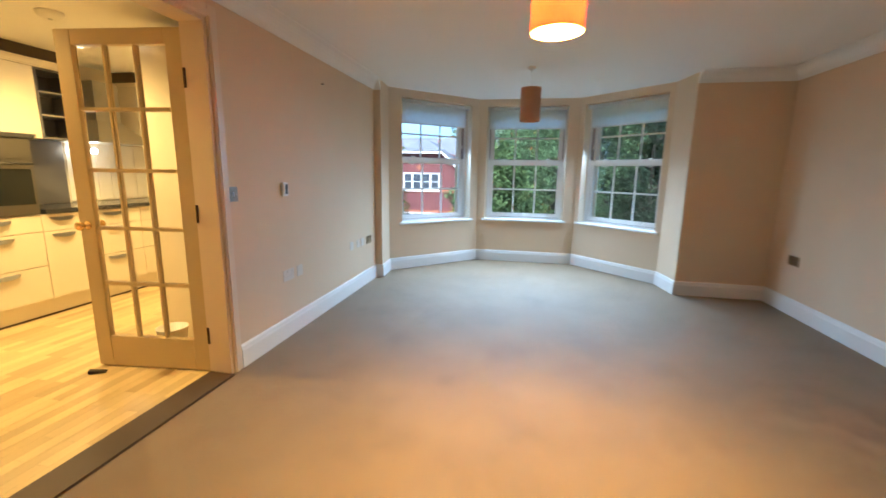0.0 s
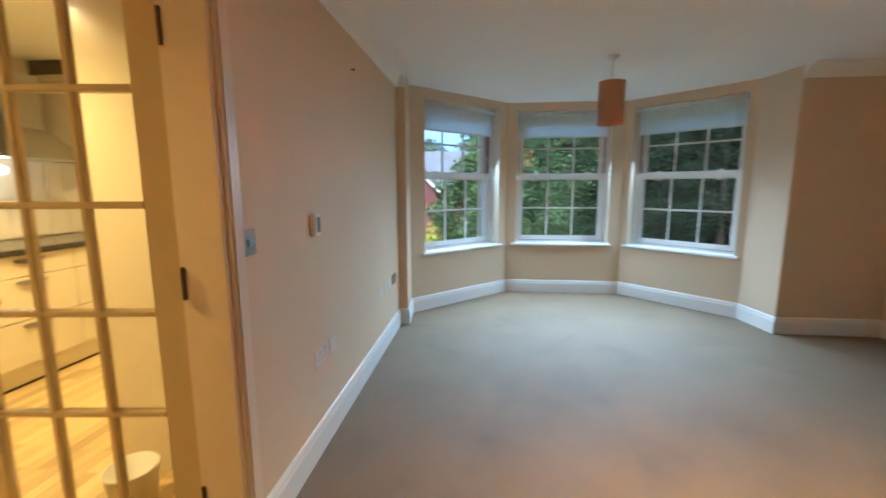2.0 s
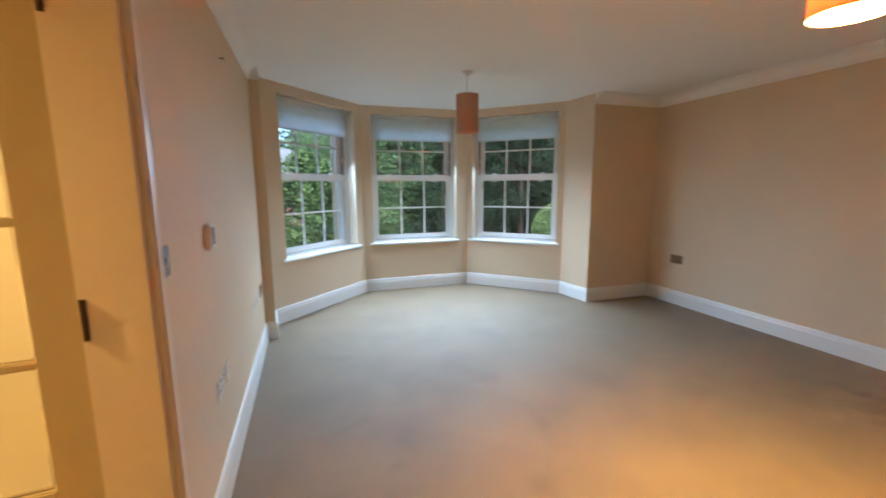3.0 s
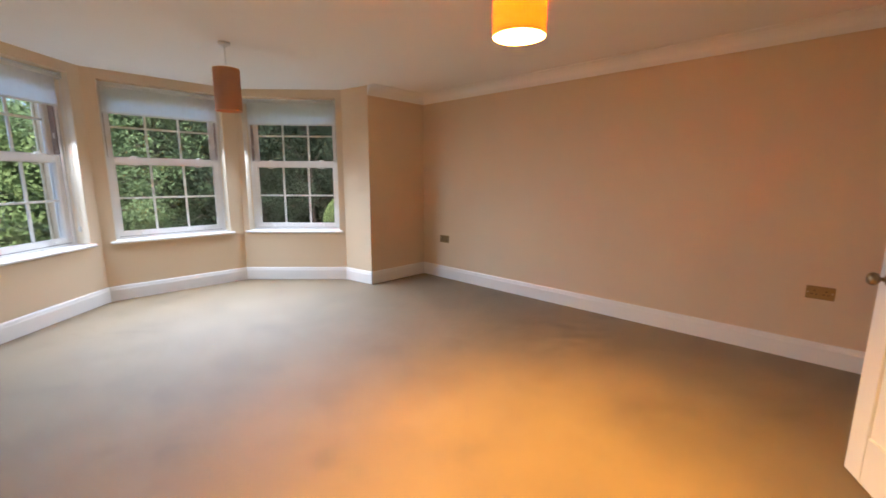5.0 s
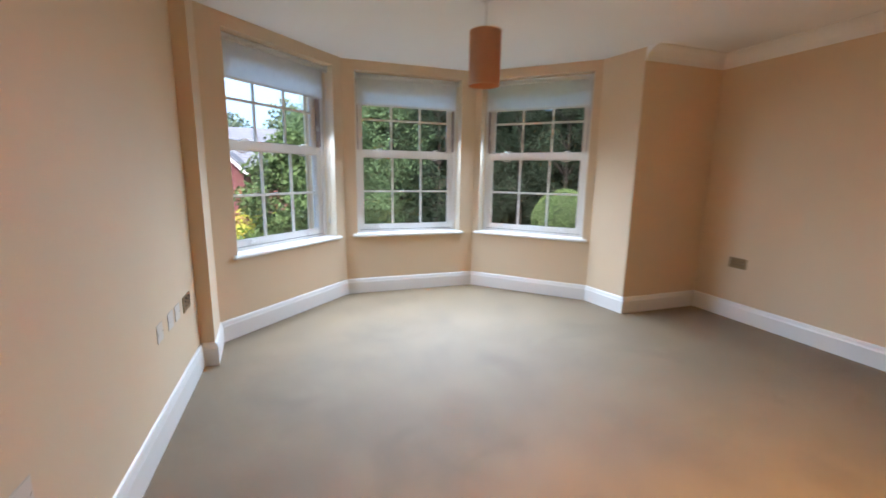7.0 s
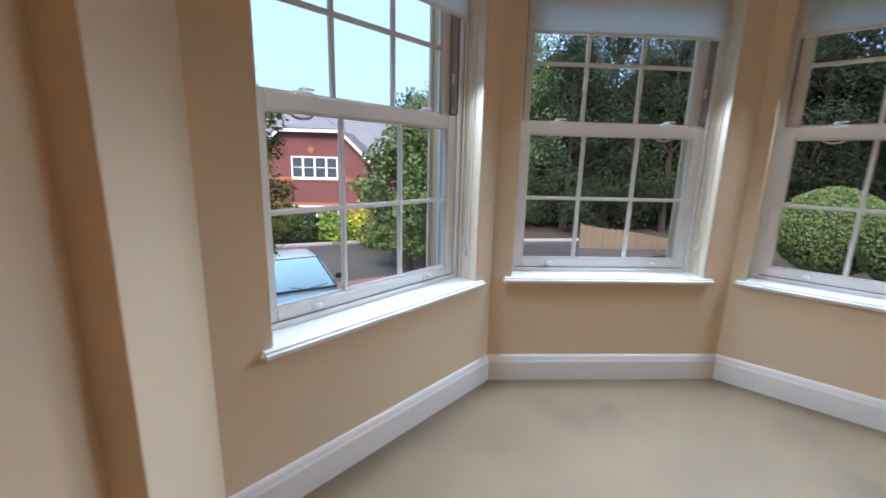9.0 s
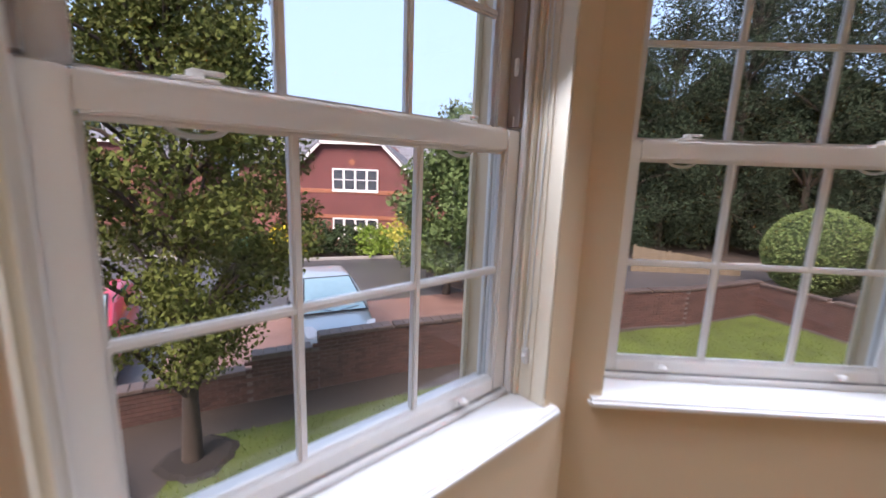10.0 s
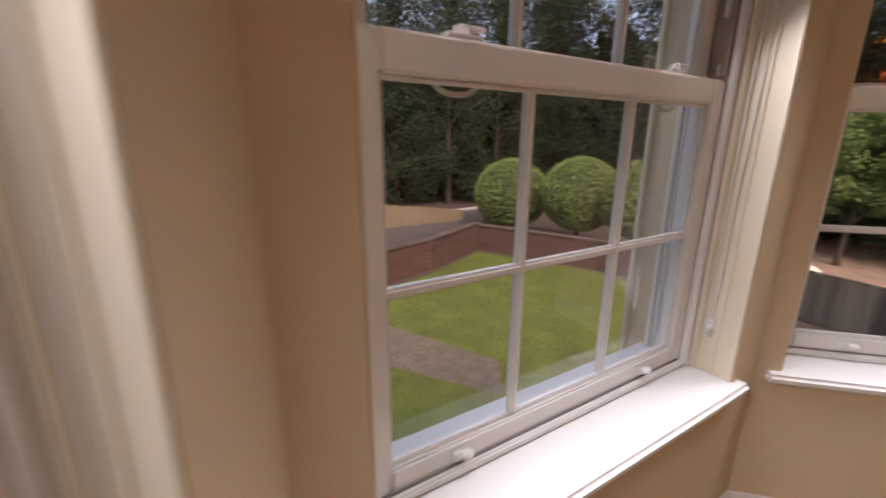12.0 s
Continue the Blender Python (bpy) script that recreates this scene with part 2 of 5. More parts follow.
# ---- mesh helpers ----
def box(bm, a, b, bevel=0.0):
    """A box between two corners, its edges rounded by bevel."""
    x0, y0, z0 = (min(p, q) for p, q in zip(a, b))
    x1, y1, z1 = (max(p, q) for p, q in zip(a, b))
    r = bmesh.ops.create_cube(bm, size=1, matrix=Matrix.LocRotScale(((x0 + x1) / 2, (y0 + y1) / 2, (z0 + z1) / 2), None, (x1 - x0, y1 - y0, z1 - z0)))
    if bevel:
        es = {e for v in r["verts"] for e in v.link_edges}
        bmesh.ops.bevel(bm, geom=list(es), offset=bevel, segments=2, affect="EDGES", clamp_overlap=True)
    return bm


def prism(bm, pts, z0, z1):
    """A vertical prism over a footprint, counter-clockwise seen from above."""
    area = sum(p[0] * q[1] - q[0] * p[1] for p, q in zip(pts, pts[1:] + pts[:1]))
    if area < 0:
        pts = pts[::-1]
    lo, hi = [bm.verts.new((*p, z0)) for p in pts], [bm.verts.new((*p, z1)) for p in pts]
    bm.faces.new(lo[::-1])
    bm.faces.new(hi)
    for i in range(len(pts)):
        j = (i + 1) % len(pts)
        bm.faces.new((lo[i], lo[j], hi[j], hi[i]))
    return bm


def tube(bm, r0, r1, z0, z1, at=(0, 0), seg=24, caps=True, axis="z"):
    """A cone or cylinder along an axis; at: its place across it."""
    m = Matrix.Translation((0, 0, (z0 + z1) / 2))
    if axis == "x":
        m = Matrix.Rotation(radians(90), 4, "Y") @ m
    elif axis == "y":
        m = Matrix.Rotation(radians(-90), 4, "X") @ m
    place = {"z": (*at, 0), "x": (0, *at), "y": (at[0], 0, at[1])}[axis]
    bmesh.ops.create_cone(bm, cap_ends=caps, segments=seg, radius1=r0, radius2=r1, depth=z1 - z0, matrix=Matrix.Translation(place) @ m)
    return bm


def ball(bm, r, at, squash=(1, 1, 1), sub=2):
    bmesh.ops.create_icosphere(bm, subdivisions=sub, radius=r, matrix=Matrix.LocRotScale(at, None, squash))
    return bm


def lathe(bm, profile, seg=24, close=False):
    """A surface of revolution about z from (radius, height) pairs."""
    rings = [[bm.verts.new((r * math.cos(2 * math.pi * i / seg), r * math.sin(2 * math.pi * i / seg), z)) for i in range(seg)] for r, z in profile]
    pairs = list(zip(rings, rings[1:])) + ([(rings[-1], rings[0])] if close else [])
    for a, b in pairs:
        for i in range(seg):
            bm.faces.new((a[i], a[(i + 1) % seg], b[(i + 1) % seg], b[i]))
    return bm


def sweep(bm, pts, r, seg=8):
    """A round wire along a line of points."""
    prev = None
    for i, p in enumerate(pts):
        p = Vector(p)
        d = (Vector(pts[min(i + 1, len(pts) - 1)]) - Vector(pts[max(i - 1, 0)])).normalized()
        q = d.to_track_quat("Z", "Y")
        rad = r[i] if isinstance(r, (list, tuple)) else r
        ring = [bm.verts.new(p + q @ Vector((rad * math.cos(2 * math.pi * k / seg), rad * math.sin(2 * math.pi * k / seg), 0))) for k in range(seg)]
        if prev:
            for k in range(seg):
                bm.faces.new((prev[k], prev[(k + 1) % seg], ring[(k + 1) % seg], ring[k]))
        prev = ring
    return bm


def mesh(name, bm, material, smooth=False):
    bmesh.ops.recalc_face_normals(bm, faces=bm.faces)
    data = bpy.data.meshes.new(name)
    bm.to_mesh(data)
    bm.free()
    data.materials.append(material)
    if smooth:
        for p in data.polygons:
            p.use_smooth = True
    return data


def part(name, bm, material, parent=None, label="", smooth=False):
    ob = new(name, mesh(name, bm, material, smooth))
    ob.parent = parent
    return tagged(ob, label=label)


def thing(name, label, category, at=None, group="", kind=""):
    ob = new(name)
    if at is not None:
        ob.matrix_basis = at
    return tagged(ob, label, category, group, kind)


def structure(name, bm, material, label="", category="", smooth=False):
    return tagged(part(name, bm, material, None, "", smooth), label, category, kind="structure")


B = bmesh.new

# ---- the room's shell ----
XL, XR, YR, YB = -1.512, 2.72, 5.03, 0.50      # left wall, right wall, return wall, back wall
BAY = [(-1.430, 4.975), (-1.460, 5.340), (CX - 0.685, 6.345), (CX + 0.685, 6.345), (CX + 1.566, 5.464), (CX + 1.627, YR)]
SILL, HEAD, HALF = 0.615, 2.185, 0.555
THICK = 0.345


def outward(pts, d):
    """The line of points moved outwards by d, with mitred corners."""
    out = []
    for i, p in enumerate(pts):
        ns = []
        for a, b in ((i - 1, i), (i, i + 1)):
            if 0 <= a and b < len(pts):
                v = Vector(pts[b]) - Vector(pts[a])
                ns.append(Vector((-v.y, v.x)).normalized())
        n = sum(ns, Vector((0, 0))).normalized()
        out.append(tuple(Vector(p) + n * d / max(0.3, n.dot(ns[0]))))
    return out


BAY_OUT = outward(BAY, THICK)

# floors
bm = B()
prism(bm, [(XL - 0.01, YB - 0.16), (XR, YB - 0.16), (XR, YR + 0.05), (BAY[5][0], YR), BAY[4], BAY[3], BAY[2], BAY[1], BAY[0], (XL - 0.01, 4.99)], -0.12, 0.0)
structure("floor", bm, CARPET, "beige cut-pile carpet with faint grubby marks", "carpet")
bm = B()
prism(bm, [(XL - 0.4, -1.6), (XR + 0.3, -1.6), (XR + 0.3, YR + 0.3), *BAY_OUT[::-1], (XL - 0.4, 5.2)], CEIL, CEIL + 0.2)
structure("ceiling", bm, CEILING, "plain white painted ceiling", "ceiling")
bm = B()
prism(bm, [(-4.6, 0.3), (XL - 0.4, 0.3), (XL - 0.4, 5.2), (-4.6, 5.2)], CEIL, CEIL + 0.2)
structure("ceiling_kitchen", bm, CEILING, "plain white kitchen ceiling", "ceiling")

# left wall with the double-width opening to the kitchen
OP0, OP1, OPH = 0.86, 2.425, 2.06
WT = 0.145
bm = B()
box(bm, (XL - WT, OP1, 0), (XL, 4.975, CEIL))
box(bm, (XL - WT, OP0, OPH), (XL, OP1, CEIL))
box(bm, (XL - WT, YB - 0.12, 0), (XL, OP0, CEIL))
structure("wall_left", bm, WALL, "cream painted wall beside the kitchen opening", "wall")
bm = B()
prism(bm, [(XL - WT, 4.975), (BAY[0][0], 4.975), BAY[1], BAY_OUT[1], (XL - WT, 5.6)], 0, CEIL)
structure("wall_pier_left", bm, WALL, "narrow cream pier at the bay's edge", "wall")
bm = B()
prism(bm, [(BAY[5][0], YR), (XR, YR), (XR, YR + 0.3), BAY_OUT[4], BAY[4]], 0, CEIL)
structure("wall_return_right", bm, WALL, "cream return wall beside the bay", "wall")
bm = B()
box(bm, (XR, YB - 0.12, 0), (XR + 0.2, YR + 0.3, CEIL))
structure("wall_right", bm, WALL, "long cream painted wall", "wall")
DX0, DX1 = -0.80, 0.73
bm = B()
box(bm, (XL, YB - 0.12, 0), (DX0, YB, CEIL))
box(bm, (DX1, YB - 0.12, 0), (XR, YB, CEIL))
box(bm, (DX0, YB - 0.12, 2.02), (DX1, YB, CEIL))
structure("wall_back", bm, WALL, "cream painted wall with the hall doorway", "wall")
bm = B()
box(bm, (-1.0, -1.6, 0), (2.0, -1.5, CEIL))
box(bm, (-1.1, -1.6, 0), (-1.0, YB - 0.12, CEIL))
box(bm, (2.0, -1.6, 0), (2.1, YB - 0.12, CEIL))
structure("wall_hall", bm, WALL, "cream painted hall walls", "wall")
bm = B()
box(bm, (-1.1, -1.6, -0.12), (2.1, YB - 0.16, 0))
structure("floor_hall", bm, CARPET, "beige hall carpet", "carpet")


# ---- bay walls with their windows ----
def bay_frame(i):
    """Pose of a bay wall: x along it, y outwards, origin at its middle on the floor."""
    a, b = Vector(BAY[i]), Vector(BAY[i + 1])
    u = (b - a).normalized()
    return pose(*((a + b) / 2), 0, 0, 0, math.degrees(math.atan2(u.y, u.x))), (b - a).length


def bay_wall(i, name, shift=0.0):
    m, length = bay_frame(i)
    m = m @ pose(shift, 0, 0)
    inv = m.inverted()
    ao, bo = ((inv @ Vector((*p, 0))).to_2d() for p in (BAY_OUT[i], BAY_OUT[i + 1]))
    h, k = length / 2 - shift, -length / 2 - shift
    bm = B()
    prism(bm, [(k, 0), (-HALF, 0), (-HALF, THICK), tuple(ao)], 0, CEIL)
    prism(bm, [(HALF, 0), (h, 0), tuple(bo), (HALF, THICK)], 0, CEIL)
    prism(bm, [(-HALF, 0), (HALF, 0), (HALF, 0.255), (-HALF, 0.255)], 0, SILL - 0.03)
    prism(bm, [(-HALF, 0.255), (HALF, 0.255), (HALF, THICK), (-HALF, THICK)], 0, SILL - 0.12)
    prism(bm, [(-HALF, 0), (HALF, 0), (HALF, THICK), (-HALF, THICK)], HEAD, CEIL)
    ob = structure(name, bm, WALL, "cream painted bay wall under and beside a window", "wall")
    ob.matrix_basis = m
    # cream render on the outside
    bm = B()
    e = 0.012
    prism(bm, [(-HALF + 0.02, THICK), tuple(ao), (ao[0] - e, ao[1] + e), (-HALF + 0.02, THICK + e)], G, CEIL)
    prism(bm, [(HALF - 0.02, THICK), tuple(bo), (bo[0] + e, bo[1] + e), (HALF - 0.02, THICK + e)], G, CEIL)
    prism(bm, [(-HALF + 0.02, THICK), (HALF - 0.02, THICK), (HALF - 0.02, THICK + e), (-HALF + 0.02, THICK + e)], G, SILL - 0.12)
    ob = structure(name.replace("wall", "render"), bm, RENDER, "cream rendered outside face of the bay", "wall")
    ob.matrix_basis = m
    return m


def sash(parent, name, z0, z1, y, bottom, top):
    """A sash of six panes: frame, bars and glass."""
    w, st = HALF - 0.031, 0.06
    bm = B()
    box(bm, (-w, y, z0), (-w + st, y + 0.042, z1), 0.005)
    box(bm, (w - st, y, z0), (w, y + 0.042, z1), 0.005)
    box(bm, (-w + st, y + 0.0005, z0), (w - st, y + 0.0415, z0 + bottom), 0.005)
    box(bm, (-w + st, y + 0.0005, z1 - top), (w - st, y + 0.0415, z1), 0.005)
    s = part(name, bm, UPVC, parent)
    g0, g1, gw = z0 + bottom, z1 - top, w - st
    bm = B()
    for a, b in (((-gw, g0), (-gw + 0.008, g1)), ((gw - 0.008, g0), (gw, g1)), ((-gw, g0), (gw, g0 + 0.008)), ((-gw, g1 - 0.008), (gw, g1))):
        box(bm, (a[0], y + 0.012, a[1]), (b[0], y + 0.03, b[1]), 0.003)
    part("glazing_bead", bm, UPVC, s)
    bm = B()
    box(bm, (-gw, y + 0.019, g0), (gw, y + 0.023, g1))
    pane = part("pane", bm, PANE, s)
    pane.visible_shadow = False
    mid = (g0 + g1) / 2
    for k in (-1, 1):
        bm = B()
        box(bm, (k * gw / 3 - 0.010, y + 0.008, g0), (k * gw / 3 + 0.010, y + 0.034, g1), 0.005)
        part("glazing_bar", bm, UPVC, s)
    bm = B()
    box(bm, (-gw, y + 0.009, mid - 0.010), (gw, y + 0.033, mid + 0.010), 0.005)
    part("glazing_bar", bm, UPVC, s)
    return s


def window(name):
    """A white sliding-sash window in its reveal, at the wall's own frame."""
    win = thing(name, "white double-hung sash window with glazing bars", "window", kind="structure")
    bm = B()
    for s in (-1, 1):
        box(bm, (s * HALF, 0.118, SILL), (s * (HALF - 0.03), 0.256, HEAD), 0.004)
        box(bm, (s * (HALF - 0.03), 0.118, SILL + 0.02), (s * (HALF - 0.037), 0.137, HEAD), 0.003)
        box(bm, (s * (HALF - 0.03), 0.2405, SILL + 0.02), (s * (HALF - 0.045), 0.256, HEAD), 0.003)
    box(bm, (-HALF + 0.03, 0.118, HEAD - 0.04), (HALF - 0.03, 0.27, HEAD), 0.004)
    box(bm, (-HALF + 0.03, 0.125, SILL), (HALF - 0.03, 0.275, SILL + 0.02), 0.004)
    part("window_frame", bm, UPVC, win)
    for s in (-1, 1):
        bm = B()
        box(bm, (s * (HALF - 0.0305), 0.139, 1.46), (s * (HALF - 0.047), 0.183, HEAD - 0.04))
        ch = part("sash_channel", bm, CHANNEL, win, "brownish grey sash channel")
        bm = B()
        box(bm, (s * (HALF - 0.047), 0.150, 1.60), (s * (HALF - 0.053), 0.166, 1.65), 0.003)
        tube(bm, 0.006, 0.006, 1.462, 1.49, (s * (HALF - 0.042), 0.16), 10)
        part("sash_stop", bm, UPVC, ch)
        bm = B()
        for y0, y1 in ((0.190, 0.198), (0.226, 0.234)):
            box(bm, (s * (HALF - 0.0305), y0, SILL + 0.021), (s * (HALF - 0.042), y1, 1.402), 0.002)
        box(bm, (s * (HALF - 0.0305), 0.199, 0.98), (s * (HALF - 0.040), 0.225, 1.40), 0.002)
        part("outer_track", bm, UPVC, win, "white grooved outer sash track")
    lower = sash(win, "lower_sash", SILL + 0.02, 1.45, 0.140, 0.052, 0.062)
    upper = sash(win, "upper_sash", 1.405, HEAD - 0.042, 0.188, 0.05, 0.075)
    # painted boards that line the reveal, with a staff bead
    for s in (-1, 1):
        bm = B()
        box(bm, (s * HALF, 0.002, SILL + 0.001), (s * (HALF - 0.006), 0.1175, HEAD - 0.001), 0.002)
        box(bm, (s * (HALF - 0.006), 0.100, SILL + 0.001), (s * (HALF - 0.018), 0.1175, HEAD - 0.007), 0.004)
        box(bm, (s * (HALF - 0.006), 0.050, SILL + 0.001), (s * (HALF - 0.010), 0.060, HEAD - 0.007), 0.002)
        part("reveal_lining", bm, REVEAL, win, "pale cream painted reveal board")
    # rubber line at the sash's foot
    bm = B()
    box(bm, (-HALF + 0.05, 0.136, SILL + 0.0205), (HALF - 0.05, 0.1395, SILL + 0.026))
    part("seal", bm, SEAL, win)
    # outer sill
    bm = B()
    box(bm, (-HALF + 0.001, 0.2565, SILL - 0.03), (HALF - 0.001, 0.300, SILL - 0.008), 0.008)
    part("outer_sill", bm, UPVC, win)
    # catches on the bottom rail, fasteners and lift loops on the meeting rail
    for s in (-0.31, 0.31):
        bm = B()
        box(bm, (s - 0.018, 0.130, SILL + 0.035), (s + 0.018, 0.1402, SILL + 0.06), 0.004)
        ball(bm, 0.013, (s + 0.008, 0.123, SILL + 0.050), (1.2, 1, 0.9))
        part("sash_catch", bm, UPVC, lower, "small white catch")
        bm = B()
        box(bm, (s - 0.035, 0.146, 1.4502), (s + 0.035, 0.180, 1.460), 0.003)
        tube(bm, 0.016, 0.013, 1.458, 1.472, (s, 0.163), 14)
        box(bm, (s - 0.01, 0.150, 1.466), (s + 0.045, 0.168, 1.474), 0.003)
        part("sash_fastener", bm, UPVC, lower, "white cam fastener")
        bm = B()
        sweep(bm, [(s + 0.045 * math.cos(a), 0.176, 1.388 - 0.020 * math.sin(a)) for a in np.linspace(0, math.pi, 11)], 0.005, 8)
        part("lift_loop", bm, UPVC, upper, "white finger loop")
    return win


def sill_board(m):
    bm = B()
    pts = [(-HALF, 0.125), (HALF, 0.125), (HALF, 0.0), (HALF + 0.045, 0.0), (HALF + 0.045, -0.035), (-HALF - 0.045, -0.035), (-HALF - 0.045, 0.0), (-HALF, 0.0)]
    prism(bm, pts, SILL - 0.03, SILL)
    es = [e for e in bm.edges if all(v.co.y < -0.02 or abs(v.co.x) > HALF + 0.02 for v in e.verts)]
    bmesh.ops.bevel(bm, geom=es, offset=0.010, segments=3, affect="EDGES", clamp_overlap=True)
    ob = tagged(part("window_sill", bm, GLOSS), "glossy white painted window board", "window sill", "bay window boards", "structure")
    ob.matrix_basis = m


def blind(m):
    b = thing("roller_blind", "cream roller blind drawn partly down in a bay window", "blind", m, "bay roller blinds")
    w = HALF - 0.025
    bm = B()
    tube(bm, 0.022, 0.022, -w, w, (0.075, HEAD - 0.03), 16, axis="x")
    part("roller", bm, BLIND, b, smooth=True)
    bm = B()
    rows = [[bm.verts.new((x, 0.0962 + 0.0015 * math.sin(k * 1.3) * math.sin(j * 0.9), 1.895 + (HEAD - 1.925) * k / 6)) for j, x in enumerate(np.linspace(-w + 0.01, w - 0.01, 13))] for k in range(7)]
    for p, q in zip(rows, rows[1:]):
        for j in range(12):
            bm.faces.new((p[j], p[j + 1], q[j + 1], q[j]))
    part("fabric", bm, BLIND, b, smooth=True)
    bm = B()
    box(bm, (-w + 0.01, 0.091, 1.878), (w - 0.01, 0.101, 1.897), 0.004)
    part("hem_bar", bm, WHITE_PLASTIC, b)
    for s in (-1, 1):
        bm = B()
        box(bm, (s * w, 0.05, HEAD - 0.062), (s * (HALF - 0.003), 0.10, HEAD - 0.003), 0.003)
        part("bracket", bm, WHITE_PLASTIC, b)
    bm = B()
    x = HALF - 0.012
    pts = [(x, 0.070, HEAD - 0.05)] + [(x, 0.070 + 0.004 * math.sin(k), HEAD - 0.1 - k * 0.13) for k in range(1, 10)]
    pts += [(x, 0.076 + 0.018 * math.sin(a), 0.80 - 0.03 * (1 - math.cos(a * 2)) / 2) for a in np.linspace(0.2, 2.6, 6)]
    pts += [(x, 0.092 - 0.0008 * k, 0.86 + k * 0.145) for k in range(0, 9)]
    sweep(bm, pts, 0.0022, 6)
    part("cord", bm, WHITE_PLASTIC, b, "thin white looped cord")
    bm = B()
    box(bm, (HALF - 0.018, 0.068, 0.735), (HALF - 0.001, 0.090, 0.79), 0.004)
    ball(bm, 0.011, (HALF - 0.02, 0.079, 0.762), (0.8, 1, 1))
    part("cord_cleat", bm, WHITE_PLASTIC, b)


for i, side in ((1, "left"), (2, "centre"), (3, "right")):
    m = bay_wall(i, "wall_bay_" + side, {1: 0.027, 2: -0.02, 3: 0.0}[i])
    if i == 1:
        first_window = window("window_1")
        first_window.matrix_basis = m
    else:
        copy_thing(first_window, m).name = "window_%d" % i
    sill_board(m)
    blind(m)
    # daylight that comes in through the opening
    day = lamp("window_daylight", "AREA", (0, 0, 0), 15.5, (0.60, 0.81, 1.0))
    day.data.shape, day.data.size, day.data.size_y = "RECTANGLE", 0.9, 0.24
    day.data.spread = radians(112)
    day.matrix_basis = m @ pose(0, 0.07, 1.66, -42, 0, 0)


# ---- skirting, coving, door linings ----
def run(name, pts, profile, material, label, category, side=-1):
    """A moulding swept along a line on plan; the profile gives distance from the wall and height."""
    bm = B()
    rings = []
    pts = [Vector(p) for p in pts]
    for i, p in enumerate(pts):
        ns = []
        for a, b in ((i - 1, i), (i, i + 1)):
            if 0 <= a and b < len(pts):
                v = (pts[b] - pts[a]).normalized()
                ns.append(Vector((-v.y, v.x)) * side)
        n = sum(ns, Vector((0, 0))).normalized()
        n = n / max(0.3, n.dot(ns[0]))
        rings.append([bm.verts.new((*(p + n * d), z)) for d, z in profile])
    for a, b in zip(rings, rings[1:]):
        for k in range(len(profile)):
            q = (k + 1) % len(profile)
            bm.faces.new((a[k], a[q], b[q], b[k]))
    bm.faces.new(rings[0])
    bm.faces.new(rings[-1][::-1])
    return structure(name, bm, material, label, category)


SKIRT = [(0, 0), (0.018, 0), (0.018, 0.112), (0.014, 0.124), (0.012, 0.138), (0.007, 0.149), (0, 0.152)]
run("baseboard_left", [(XL, OP1 + 0.075), (XL, 4.975), BAY[0], BAY[1], BAY[2], BAY[3], BAY[4], BAY[5], (XR, YR), (XR, YB), (DX1 + 0.07, YB)], SKIRT, GLOSS, "white moulded skirting board", "skirting board")
run("baseboard_back", [(DX0 - 0.07, YB), (XL, YB), (XL, OP0 - 0.075)], SKIRT, GLOSS, "white moulded skirting board", "skirting board")
cove = [(0, CEIL), (0, CEIL - 0.105), (0.008, CEIL - 0.105)] + [(0.115 - 0.105 * math.cos(a), CEIL - 0.105 + 0.097 * math.sin(a)) for a in np.linspace(0.12, 1.45, 6)] + [(0.12, CEIL - 0.006), (0.12, CEIL)]
run("trim_coving_left", [(XL, YB), (XL, 4.975), BAY[0]], cove, CEILING, "white plaster coving", "coving")
run("trim_coving_right", [BAY[5], (XR, YR), (XR, YB), (XL, YB)], cove, CEILING, "white plaster coving", "coving")


def architrave(name, length, height, label, paint=GLOSS):
    """A door casing seen from the front: x across, z up, proud towards -y."""
    bm = B()
    h, w = length / 2, 0.072
    for s in (-1, 1):
        box(bm, (s * h, -0.016, 0), (s * (h + w), 0, height + w), 0.004)
        box(bm, (s * (h + 0.012), -0.021, 0), (s * (h + 0.040), -0.0155, height + 0.012), 0.002)
    box(bm, (-h, -0.016, height), (h, 0, height + w), 0.004)
    box(bm, (-h - 0.04, -0.021, height + 0.012), (h + 0.04, -0.0155, height + 0.040), 0.002)
    return structure(name, bm, paint, label, "architrave")


a = architrave("trim_kitchen_opening", OP1 - OP0, OPH, "cream moulded casing round the kitchen opening", CASING)
a.matrix_basis = pose(XL, (OP0 + OP1) / 2, 0, 0, 0, 90)
bm = B()
box(bm, (XL - WT - 0.004, OP1 - 0.02, 0), (XL + 0.003, OP1 + 0.002, OPH), 0.002)
box(bm, (XL - WT - 0.004, OP0 - 0.002, 0), (XL + 0.003, OP0 + 0.02, OPH), 0.002)
box(bm, (XL - WT - 0.004, OP0 + 0.02, OPH - 0.02), (XL + 0.003, OP1 - 0.02, OPH + 0.002), 0.002)
structure("trim_kitchen_lining", bm, CASING, "cream painted door lining with stop", "door lining")
a = architrave("trim_hall_doorway", DX1 - DX0, 2.02, "white moulded casing round the hall doorway")
a.matrix_basis = pose((DX0 + DX1) / 2, YB, 0, 0, 0, 180)
bm = B()
box(bm, (DX0 - 0.002, YB - 0.125, 0), (DX0 + 0.012, YB + 0.003, 2.02))
box(bm, (DX1 - 0.012, YB - 0.125, 0), (DX1 + 0.002, YB + 0.003, 2.02))
structure("trim_hall_lining", bm, GLOSS, "white painted door lining", "door lining")
bm = B()
